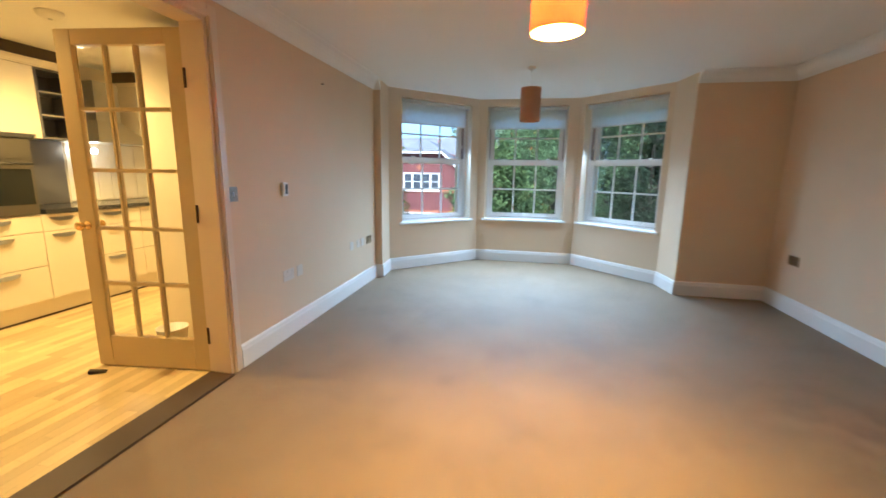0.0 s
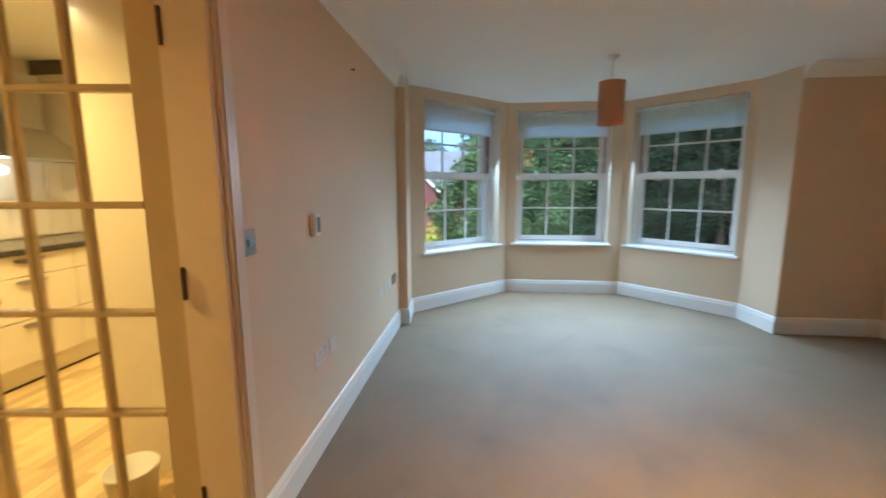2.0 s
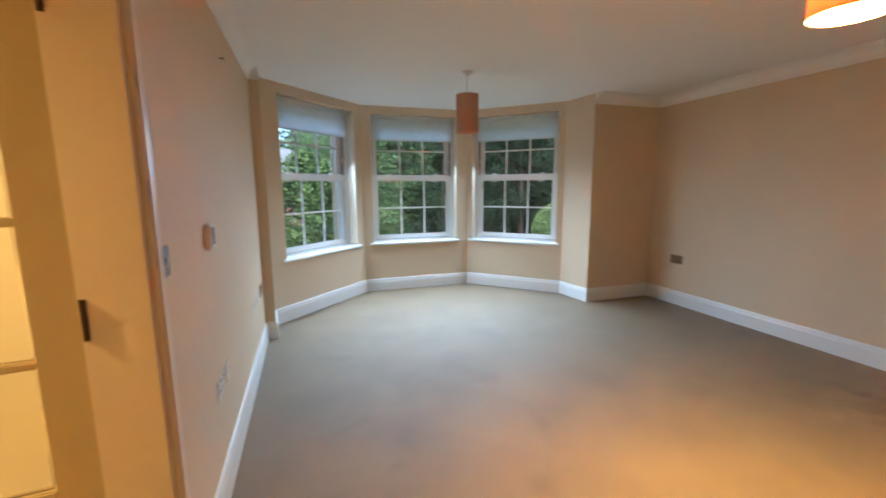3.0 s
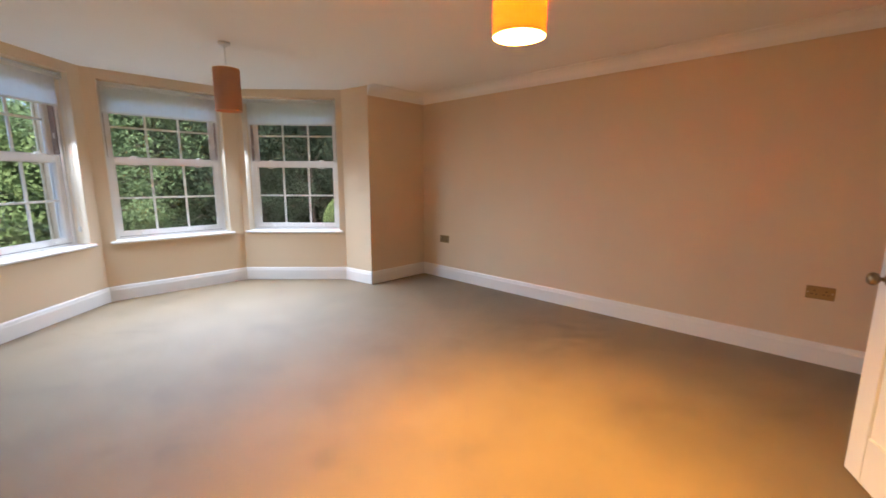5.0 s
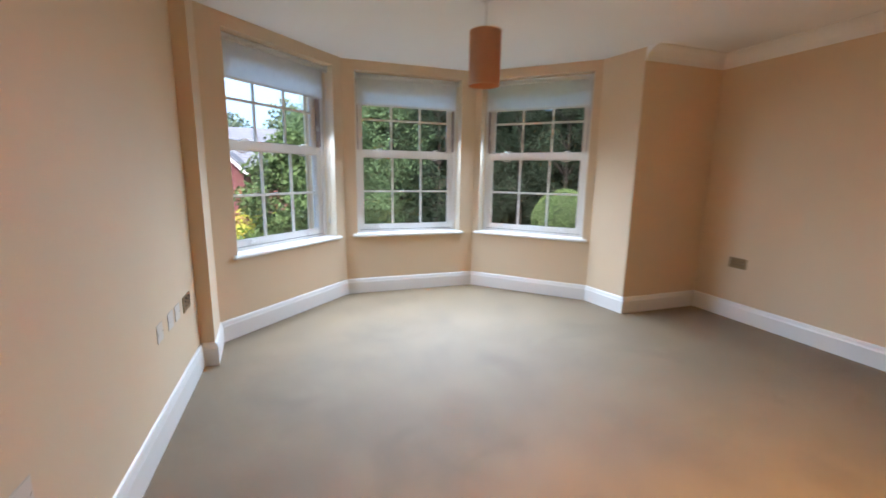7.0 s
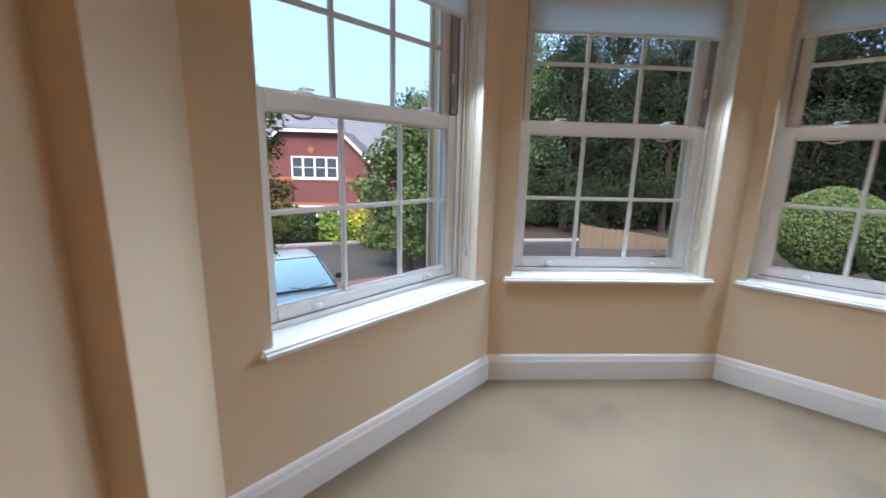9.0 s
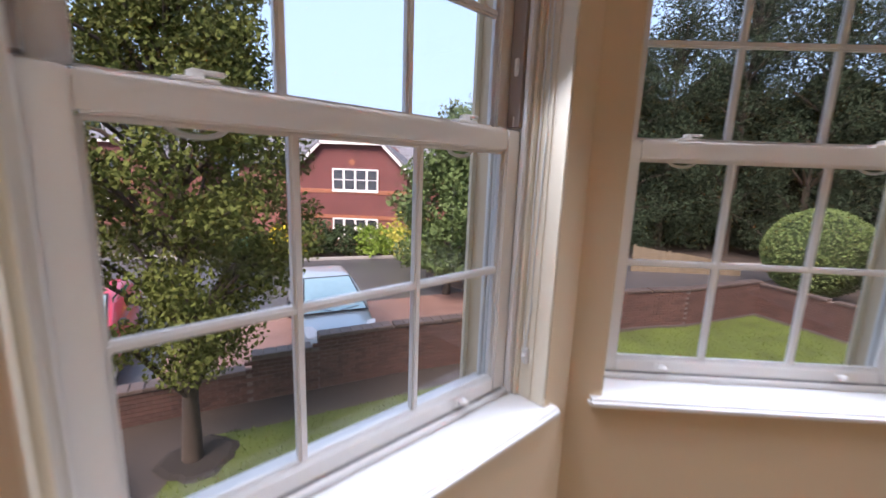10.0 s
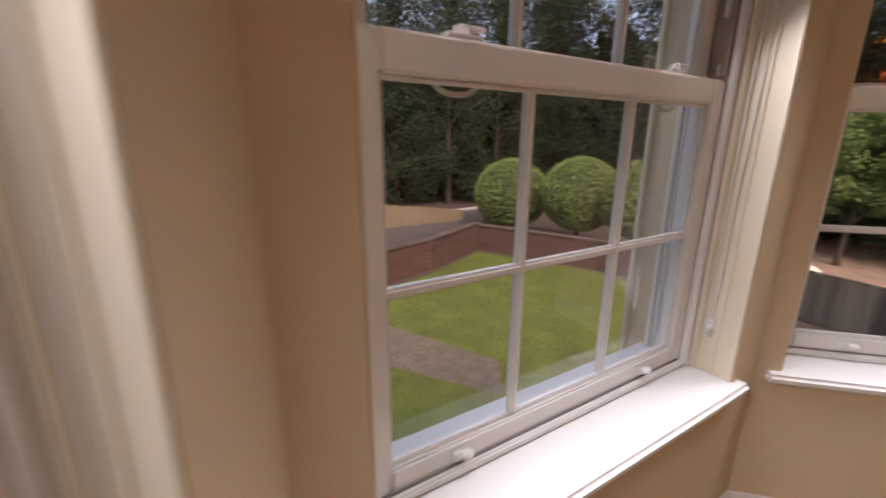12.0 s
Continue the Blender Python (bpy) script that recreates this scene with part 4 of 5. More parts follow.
SOIL = mat("damp_soil", (0.045, 0.034, 0.026), 0.95, vary=0.4, scale=3, bump=0.8, fine=40)
LAWN = mat("lawn_grass", (0.062, 0.088, 0.012), 0.9, vary=0.6, scale=1.6, bump=0.8, fine=70)
BLADE = mat("grass_blade", (0.088, 0.125, 0.014), 0.7, vary=0.2, scale=2, per_island=0.5)
TARMAC = mat("wet_tarmac", (0.06, 0.06, 0.065), 0.35, vary=0.25, scale=0.7, bump=0.5, fine=120)
PAVER = mat("red_block_paving", (0.22, 0.125, 0.098), 0.6, vary=0.25, scale=1.5, bump=0.4, fine=60, per_object=0.3)
PATHS = mat("brown_path", (0.042, 0.032, 0.025), 0.7, vary=0.35, scale=1.2, bump=0.5, fine=50)
BED = mat("dry_bed_earth", (0.10, 0.085, 0.07), 0.95, vary=0.4, scale=4, bump=0.9, fine=45)
LITTER = mat("dark_leaf_mould", (0.02, 0.016, 0.013), 0.95, vary=0.5, scale=14, bump=0.9, fine=60)
BRICK = mat("red_brick", (0.078, 0.038, 0.029), 0.85, vary=0.3, scale=9, bump=0.5, fine=90, per_object=0.35)
BRICKJ = mat("red_brick_joined", (0.078, 0.038, 0.029), 0.85, vary=0.3, scale=9, bump=0.5, fine=90, per_island=0.35)
MORTAR = mat("wall_mortar", (0.13, 0.10, 0.085), 0.95, vary=0.2, scale=8, bump=0.5)
COPING = mat("dark_coping", (0.09, 0.065, 0.055), 0.55, vary=0.3, scale=5, bump=0.4, per_object=0.3)
HOUSE = brick_material("house_brick", (0.27, 0.09, 0.07), (0.22, 0.075, 0.058), (0.17, 0.10, 0.08))
HOUSE_BAND = brick_material("orange_band_brick", (0.40, 0.13, 0.06), (0.34, 0.11, 0.055), (0.24, 0.13, 0.09))
TILEHUNG = brick_material("hung_clay_tiles", (0.23, 0.072, 0.066), (0.18, 0.058, 0.055), (0.07, 0.03, 0.025), (0.17, 0.11), 0.012)
SLATE = brick_material("grey_roof_tiles", (0.20, 0.21, 0.23), (0.16, 0.17, 0.19), (0.10, 0.10, 0.11), (0.3, 0.16), 0.02)
FENCE = mat("weathered_fence_board", (0.16, 0.125, 0.08), 0.85, vary=0.2, scale=4, bump=0.4, per_object=0.25)
BARK = mat("grey_brown_bark", (0.05, 0.037, 0.028), 0.9, vary=0.35, scale=12, bump=0.9, fine=60)
BLACK = mat("black_plastic", (0.02, 0.02, 0.02), 0.5)
TYRE = mat("tyre_rubber", (0.025, 0.025, 0.025), 0.85, vary=0.2)
# opaque car glass with the sky's reflection put into its cyan base colour
SKYGLASS = mat("sky_tinted_car_glass", (0.24, 0.40, 0.44), 0.05, vary=0.1, coat=0.8)
SIDEGLASS = mat("dark_side_glass", (0.03, 0.035, 0.037), 0.08, vary=0.1, coat=0.6)
LENS = mat("headlamp_lens", (0.62, 0.64, 0.66), 0.12, vary=0.1, coat=0.8)
PLATE_WHITE = mat("white_number_plate", (0.78, 0.78, 0.74), 0.4, vary=0.02)
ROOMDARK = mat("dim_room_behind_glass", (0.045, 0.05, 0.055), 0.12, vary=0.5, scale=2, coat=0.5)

grid_sheet("ground", [(-90, -30), (120, -30), (120, 120), (-90, 120)], G - 0.03, SOIL, "dark damp earth around the gardens", "ground")
LAWN_EDGE = [(-4.6, 10.55), (-3.88, 10.87), (-2.4, 11.7), (-0.61, 12.77), (1.2, 14.2), (3.1, 15.6), (4.5, 16.2), (5.7, 16.5), (8.5, 17.85), (9.3, 16.3), (10.3, 14.1), (10.9, 9.0), (11.3, 4.0), (4.0, 4.0), (2.6, 7.4), (-2.2, 7.4), (-4.4, 8.4)]
grid_sheet("lawn", LAWN_EDGE, G, LAWN, "mown green lawn beside the bay", "lawn")
grid_sheet("pavement_path", [(-14, 6.0), (-4.4, 8.4), (-4.6, 10.55), (-3.88, 10.87), (-2.4, 11.7), (-0.61, 12.77), (1.2, 14.2), (1.0, 14.9), (-0.4, 13.75), (-2.2, 12.95), (-4.4, 11.7), (-14, 6.9)], G - 0.008, PATHS, "damp brown path between lawn and wall", "path")
grid_sheet("pavement_bed", [(2.3, 14.2), (3.05, 13.7), (4.15, 11.3), (3.5, 10.4), (2.0, 12.6)], G + 0.004, BED, "bare earth bed cut into the lawn", "flower bed")
grid_sheet("road", [(-40, 9.0), (-14, 7.2), (-4.4, 12.0), (-0.3, 14.0), (4.0, 18.6), (16, 24.6), (16, 26.2), (-3.0, 24.4), (-8.2, 22.4), (-16, 21.5), (-40, 21)], G - 0.012, TARMAC, "wet dark tarmac drive", "road")


# block paving where the silver car stands
grid_sheet("pavement_parking", [(-6.4, 11.8), (-0.2, 14.6), (3.9, 19.1), (0.2, 19.4), (-4.0, 17.2), (-8.0, 15.2)], G - 0.004, PAVER, "red block-paved parking bay", "pavement")

# storey below the room
bm = B()
prism(bm, [(-4.6, 0.3), (-1.1, 0.3), (-1.1, -1.6), (2.1, -1.6), (2.1, 0.3), (XR + 0.2, 0.3), (XR + 0.2, YR + 0.3), *[(x, y) for x, y in BAY_OUT[::-1]], (XL - WT, 5.2), (-4.6, 5.2)], G - 0.1, -0.13)
structure("wall_lower_storey", bm, RENDER, "cream rendered storey below the flat", "wall")

# kerb at the drive's far edge
KERB = mat("pale_concrete_kerb", (0.30, 0.29, 0.27), 0.8, vary=0.15, scale=4, bump=0.4)
run("kerb", [(-16, 21.55), (-8.2, 22.45), (-3.0, 24.45), (3.0, 25.0), (16, 26.25)], [(0, G - 0.05), (0.12, G - 0.05), (0.12, G + 0.09), (0.10, G + 0.11), (0, G + 0.11)], KERB, "pale concrete kerb along the drive", "kerb")

# ---- boundary wall ----
WALL_LINE = [(-9.0, 9.0), (-6.6, 10.35), (-4.4, 11.66), (-3.4, 12.22), (-2.1, 12.95), (-0.35, 13.75), (1.4, 14.95), (3.2, 16.05), (4.6, 16.55), (5.8, 16.85), (8.8, 18.3)]
WALL_LINE2 = [(8.8, 18.3), (9.65, 16.5), (10.65, 14.2), (11.3, 11.6), (11.55, 9.35)]


def brick_wall(name, line, height, label, near):
    """A half-brick skin of real bricks on a mortar core, with a coping of dark bricks on edge."""
    w = thing(name, label, "garden wall", kind="structure")
    core, rest = B(), B()
    count = 0
    bl, bh, d = 0.215, 0.065, 0.11
    bb = B()
    box(bb, (-bl / 2, -0.012, 0), (bl / 2, 0.05, bh), 0.006)
    brick_mesh = mesh("brick", bb, BRICK)
    bb = B()
    box(bb, (-0.10, -d - 0.035, 0), (0.10, d + 0.035, 0.065), 0.012)
    cope_mesh = mesh("coping_stone", bb, COPING)
    for a, b in zip(line, line[1:]):
        a, b = Vector(a), Vector(b)
        u = (b - a).normalized()
        n = Vector((-u.y, u.x))
        length = (b - a).length
        h = height(a)
        prism(core, [tuple(a - n * (d - 0.012)), tuple(b - n * (d - 0.012)), tuple(b + n * d), tuple(a + n * d)], G - 0.1, G + h)
        ang = math.degrees(math.atan2(u.y, u.x))
        rows = int(h / 0.075)
        for j in range(rows):
            k = 0
            x = -0.1125 if j % 2 else 0.0
            while x + bl < length + 0.1:
                c = a + u * (x + bl / 2) - n * (d - 0.012)
                z = G + j * 0.075 + 0.008
                if near[0] < c.x < near[1] and j >= rows - 5 and count < 300:
                    o = new("brick", brick_mesh)
                    o.parent, o.matrix_basis = w, pose(c.x, c.y, z, 0, 0, ang)
                    count += 1
                else:
                    m = pose(c.x, c.y, z, 0, 0, ang)
                    bmesh.ops.create_cube(rest, size=1, matrix=m @ Matrix.LocRotScale((0, 0.019, bh / 2), None, (bl, 0.062, bh)))
                x += 0.225
        for k in range(int(length / 0.205)):
            c = a + u * (0.1 + k * 0.205)
            o = new("coping_stone", cope_mesh)
            o.parent, o.matrix_basis = w, pose(c.x, c.y, G + h, 0, 0, ang)
    part("mortar_core", core, MORTAR, w)
    tagged(part("bricks_far", rest, BRICKJ, w, "red brick courses"), kind="stuff")
    return w


brick_wall("wall_garden", WALL_LINE, lambda p: 0.55 if p.x < -4.5 else 0.80 if p.x < -3.41 else 1.0, "low red brick garden wall with dark coping", (-4.4, 1.4))
brick_wall("wall_garden_side", WALL_LINE2, lambda p: 0.92, "low red brick garden wall below the topiary", (8.7, 10.7))
# short spur of wall by the drive
brick_wall("wall_drive", [(1.9, 19.6), (-0.6, 19.3), (-2.0, 20.4)], lambda p: 0.7, "short red brick wall beside the drive", (50, 51))


# ---- plants ----
def leaf_material(key, colour, rough=0.75):
    if key not in LEAFCOL:
        m = mat(key, colour, rough, vary=0.3, scale=1.2, per_island=0.28, spec=0.12)
        LEAFCOL[key] = m
    return LEAFCOL[key]


def leaves(name, centres, size, material, parent, rs, aspect=0.55, label="", droop=0.0):
    """One mesh of many small bent leaves, one at each centre."""
    n = len(centres)
    axis = rs.normal(size=(n, 3))
    axis[:, 2] -= droop
    axis /= np.linalg.norm(axis, axis=1)[:, None]
    other = np.cross(axis, rs.normal(size=(n, 3)))
    other /= np.linalg.norm(other, axis=1)[:, None] + 1e-9
    up = np.cross(axis, other)
    s = (size * rs.uniform(0.6, 1.3, n))[:, None]
    tip, base = centres + axis * s, centres - axis * s * 0.6
    l = centres + other * s * aspect + up * s * 0.18
    r = centres - other * s * aspect + up * s * 0.18
    verts = np.stack([base, l, tip, r], 1).reshape(-1, 3)
    idx = np.arange(n * 4).reshape(-1, 4)
    faces = np.concatenate([idx[:, [0, 1, 2]], idx[:, [0, 2, 3]]])
    data = bpy.data.meshes.new(name)
    data.from_pydata(verts.tolist(), [], faces.tolist())
    data.materials.append(material)
    ob = new(name, data)
    ob.parent = parent
    return tagged(ob, label)


def tree(label, at, height, spread, trunk_r, clear, n_leaves, size, key, colour, seed, lean=(0, 0), squash=1.0, limbs=16, category="tree", name="tree", clump=0.42, aspect=0.55, droop=0.0, z0=G):
    """A tapered trunk, limbs out to clumps, and a crown of separate leaves with gaps."""
    rs = np.random.RandomState(seed)
    t = thing(name, label, category, pose(at[0], at[1], z0))
    bm = B()
    pts = [(lean[0] * k / 6 + 0.05 * math.sin(seed + k), lean[1] * k / 6 + 0.05 * math.cos(seed * 2 + k), height * 0.8 * k / 6 - 0.05) for k in range(7)]
    sweep(bm, pts, [trunk_r * (1.25 if k == 0 else 1 - 0.13 * k) for k in range(7)], 10)
    cents = []
    for k in range(limbs):
        a = 2.4 * k + rs.uniform(-0.4, 0.4)
        f = (k + 0.5) / limbs
        z = clear + (height - clear) * f
        prof = math.sin(math.pi * min(0.97, 0.22 + 0.78 * f)) ** 0.7
        r = spread * squash * prof * rs.uniform(0.55, 1.0)
        c = Vector((lean[0] * z / height + r * math.cos(a), lean[1] * z / height + r * math.sin(a), z))
        j = min(5, max(1, int(6 * (z - 0.45 * r) / (height * 0.8))))
        s = Vector(pts[j])
        mid = s.lerp(c, 0.5) + Vector((0, 0, 0.12 * r))
        sweep(bm, [s, mid, c], [trunk_r * 0.36, trunk_r * 0.22, trunk_r * 0.07], 6)
        cents += [c, s.lerp(c, 0.65) + Vector(rs.uniform(-0.2, 0.2, 3))]
    cents.append(Vector((lean[0], lean[1], height * 0.97)))
    part("trunk", bm, BARK, t, smooth=True)
    cents = np.array([tuple(c) for c in cents])
    pick = rs.randint(0, len(cents), n_leaves)
    off = rs.normal(size=(n_leaves, 3))
    off /= np.linalg.norm(off, axis=1)[:, None]
    off *= (rs.uniform(0.15, 1.0, n_leaves) ** 0.6)[:, None] * clump * spread
    off[:, 2] *= 0.75
    c = cents[pick] + off
    c = c[c[:, 2] > clear * 0.75]
    leaves("crown", c, size, leaf_material(key, colour), t, rs, aspect, droop=droop)
    return t


def shrub(label, at, r, n, size, key, colour, seed, z0=G, squash=0.8):
    rs = np.random.RandomState(seed)
    t = thing("shrub", label, "shrub", pose(at[0], at[1], z0))
    bm = B()
    for k in range(7):
        a = k * 2.4
        sweep(bm, [(0.05 * math.cos(a), 0.05 * math.sin(a), -0.03), (0.5 * r * math.cos(a), 0.5 * r * math.sin(a), r * squash)], [0.02, 0.008], 5)
    part("stems", bm, BARK, t)
    v = rs.normal(size=(n, 3))
    v /= np.linalg.norm(v, axis=1)[:, None]
    bumpy = 1 + 0.25 * np.sin(v[:, 0] * 5 + seed) * np.cos(v[:, 1] * 6 + seed * 2) + 0.15 * np.sin(v[:, 2] * 9)
    c = v * (r * bumpy * rs.uniform(0.55, 1.0, n) ** 0.5)[:, None]
    c[:, 2] = c[:, 2] * squash + r * squash
    c = c[c[:, 2] > 0.02]
    leaves("foliage", c, size, leaf_material(key, colour), t, rs)
    return t


def topiary(at, r, seed):
    """A clipped ball on a short stem."""
    rs = np.random.RandomState(seed)
    t = thing("topiary_ball", "large clipped round topiary bush behind the garden wall", "topiary", pose(at[0], at[1], G), "clipped topiary balls")
    h = at[2] - G
    bm = B()
    tube(bm, 0.10, 0.08, -0.05, h - r * 0.6, seg=10)
    part("stem", bm, BARK, t)
    # core ball: the shade inside the bush is put into its dark green
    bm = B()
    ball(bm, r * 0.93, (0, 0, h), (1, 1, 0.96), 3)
    part("inner_mass", bm, leaf_material("topiary_core_shade", (0.022, 0.035, 0.014)), t)
    n = 15000
    v = rs.normal(size=(n, 3))
    v /= np.linalg.norm(v, axis=1)[:, None]
    lump = 1 + 0.02 * np.sin(v[:, 0] * 7 + seed) * np.cos(v[:, 2] * 6) + rs.normal(scale=0.018, size=n)
    c = v * (r * 0.97 * lump)[:, None]
    c[:, 2] = c[:, 2] * 0.97 + h
    leaves("foliage", c, 0.042, leaf_material("topiary_leaf", (0.14, 0.20, 0.07)), t, rs)


topiary((11.6, 19.7, -1.02), 1.6, 1)
topiary((12.35, 16.55, -0.72), 1.48, 2)
topiary((12.7, 14.2, -0.68), 1.42, 3)

# the tree on the lawn by the drive
tree("broad-leaved garden tree turning olive green on the lawn", (-4.4, 10.1), 7.2, 1.85, 0.115, 1.95, 62000, 0.041, "garden_leaf", (0.088, 0.108, 0.026), 11, (-0.15, 0.2), limbs=58, clump=0.23)
bm = B()
ring = bmesh.ops.create_circle(bm, cap_ends=True, segments=26, radius=0.5)["verts"]
for k, v in enumerate(ring):
    v.co *= 1 + 0.07 * math.sin(k * 0.9) + 0.05 * math.sin(k * 2.3)
top = bmesh.ops.extrude_face_region(bm, geom=bm.faces[:])["geom"]
for v in top:
    if isinstance(v, bmesh.types.BMVert):
        v.co = (v.co.x * 0.82, v.co.y * 0.82, 0.035)
bmesh.ops.recalc_face_normals(bm, faces=bm.faces)
ob = tagged(part("soil_ring", bm, LITTER), "dark bare soil ring round the tree's foot", "soil")
ob.matrix_basis = pose(-4.4, 10.1, G + 0.002)
# tree in front of the brick house
tree("green tree with yellowing leaves before the brick house", (-1.2, 18.6), 5.2, 1.9, 0.12, 1.0, 11000, 0.10, "drive_leaf", (0.085, 0.13, 0.045), 12, limbs=24, clump=0.34)
# clumps of shrubs along the house
for at, r, key, col, seed, lab in (((-8.7, 22.9), 0.85, "yellow_leaf", (0.75, 0.66, 0.05), 1, "bright yellow shrub beside the drive"), ((-7.6, 23.9), 0.95, "deep_leaf", (0.035, 0.06, 0.025), 2, "dark green shrub under the house window"),
                                   ((-6.3, 24.2), 0.85, "deep_leaf", (0.035, 0.06, 0.025), 3, "dark green shrub under the house window"), ((-5.0, 24.3), 0.9, "lime_leaf", (0.16, 0.26, 0.04), 4, "light green shrub under the house window"),
                                   ((-3.9, 24.6), 0.8, "lime_leaf", (0.16, 0.26, 0.04), 5, "light green shrub under the house window"), ((-2.9, 24.0), 1.35, "gold_leaf", (0.38, 0.36, 0.06), 6, "tall yellow-green shrub at the house corner"),
                                   ((-10.6, 22.8), 1.0, "deep_leaf", (0.035, 0.06, 0.025), 7, "dark green shrub beside the drive"), ((-1.8, 22.6), 1.2, "lime_leaf", (0.16, 0.26, 0.04), 8, "light green shrub by the drive")):
    shrub(lab, at, r, 1500, 0.10, key, col, seed)
shrub("small green shrub at the lawn's edge", (0.1, 12.35), 0.22, 300, 0.05, "deep_leaf", (0.035, 0.06, 0.025), 9)
shrub("spiky green shrub at the foot of the building", (-5.3, 8.7), 0.5, 900, 0.07, "lime_leaf", (0.10, 0.16, 0.05), 10)

# dark evergreens beyond the drive and the garden
spots = [(-0.5, 33), (2.2, 30), (5.2, 31), (8.2, 29.5), (11.2, 30.5), (14.2, 29), (17.5, 28), (20.5, 26), (21.5, 22.5), (21.8, 19), (22, 15.5), (21.5, 12), (21, 8.5), (20.5, 5), (20, 1), (24, 30), (17, 33), (10, 35)]
for k, (x, y) in enumerate(spots):
    h = 13.5 + 2.2 * math.sin(k * 1.7) + (2.5 if x > 12 else 0) - (5.6 if k < 2 else 0)
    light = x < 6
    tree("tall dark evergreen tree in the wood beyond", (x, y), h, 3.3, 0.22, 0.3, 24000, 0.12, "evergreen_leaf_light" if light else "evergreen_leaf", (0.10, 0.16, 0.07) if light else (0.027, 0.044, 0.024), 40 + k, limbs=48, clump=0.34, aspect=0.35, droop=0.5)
# the wood's dense edge, leaf on leaf down to the ground
rs = np.random.RandomState(77)
n = 95000
f = rs.uniform(0, 1, n)
wx = np.where(f < 0.6, 1.0 + f / 0.6 * 23.0, 24.0 + rs.normal(scale=0.8, size=n))
wy = np.where(f < 0.6, 33.5 + rs.normal(scale=0.8, size=n), 33.0 - (f - 0.6) / 0.4 * 36.0)
wz = G + rs.uniform(0, 1, n) ** 0.9 * (9.4 + 1.2 * np.sin(wx * 0.9) + 0.8 * np.cos(wy * 1.3))
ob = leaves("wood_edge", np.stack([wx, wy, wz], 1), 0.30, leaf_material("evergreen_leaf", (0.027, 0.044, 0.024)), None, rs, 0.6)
tagged(ob, "dense dark evergreen foliage at the wood's edge", "woodland", kind="stuff")
# lighter trees behind the house
for k, (x, y, h) in enumerate(((-17, 40, 7.5), (-1.5, 42, 9.2), (2.5, 40, 9.5), (-6.5, 46, 8.5), (-24, 34, 10))):
    tree("distant green tree behind the brick houses", (x, y), h, 3.6, 0.25, 1.0, 3500, 0.26, "far_leaf", (0.12, 0.16, 0.10), 70 + k, limbs=26, clump=0.36)


# ---- fence by the wood ----
fn = thing("board_fence", "weathered pale board fence at the edge of the wood", "fence", pose(7.0, 23.5, G - 0.12, 0, 0, 0))
bm = B()
box(bm, (0, 0, 0.03), (0.14, 0.02, 1.25), 0.004)
board = mesh("fence_board", bm, FENCE)
for k in range(32):
    o = new("fence_board", board)
    o.parent, o.location = fn, (k * 0.148, 0.004 * (k % 2), -0.022 * k + (0.05 if k > 11 else 0) + 0.006 * (k % 3))
for k in range(4):
    bm = B()
    box(bm, (k * 1.55 - 0.05, 0.026, -0.1), (k * 1.55 + 0.05, 0.12, 1.32 - 0.23 * k), 0.006)
    part("post", bm, FENCE, fn)


# ---- weathered fence and terrace past the garden's side ----
GREYWOOD = mat("grey_weathered_board", (0.085, 0.078, 0.072), 0.9, vary=0.4, scale=5, bump=0.6, fine=50, per_object=0.35)
GRAVEL = mat("pink_tan_gravel", (0.22, 0.165, 0.125), 0.95, vary=0.35, scale=2, bump=0.9, fine=60)
gf = thing("timber_fence", "grey weathered close-boarded timber fence beside the lawn", "fence", pose(11.55, 9.3, G, 0, 0, -96))
bm = B()
box(bm, (0, 0, 0.02), (0.152, 0.022, 1.2), 0.004)
board = mesh("fence_board", bm, GREYWOOD)
for k in range(46):
    o = new("fence_board", board)
    o.parent, o.location = gf, (k * 0.155, 0.006 * (k % 2), 0.012 * math.sin(k * 2.1))
for k in range(5):
    bm = B()
    box(bm, (k * 1.75 - 0.05, -0.1, -0.05), (k * 1.75 + 0.05, -0.001, 1.27), 0.006)
    part("post", bm, GREYWOOD, gf)
bm = B()
box(bm, (-0.03, -0.004, 1.2), (7.16, 0.034, 1.225), 0.005)
part("capping_rail", bm, GREYWOOD, gf)
grid_sheet("pavement_terrace", [(11.8, 2.0), (24, 2.0), (24, 13.5), (12.2, 12.4)], G - 0.002, GRAVEL, "pinkish gravel terrace beyond the fence", "terrace")
tree("light green broad-leaved tree behind the terrace", (18.2, 10.2), 5.4, 1.9, 0.10, 2.3, 15000, 0.075, "terrace_leaf", (0.10, 0.155, 0.05), 91, limbs=30, clump=0.3)
bm = B()
ball(bm, 0.32, (0, 0, 0.14), (1.3, 0.9, 0.75), 2)
for v in bm.verts:
    v.co += Vector(noise.noise_vector(v.co * 4)) * 0.07
ob = tagged(part("boulder", bm, mat("pale_boulder", (0.5, 0.47, 0.42), 0.9, vary=0.25, scale=6, bump=0.6), smooth=True), "pale rounded boulder on the gravel terrace", "boulder")
ob.matrix_basis = pose(15.6, 10.2, G)

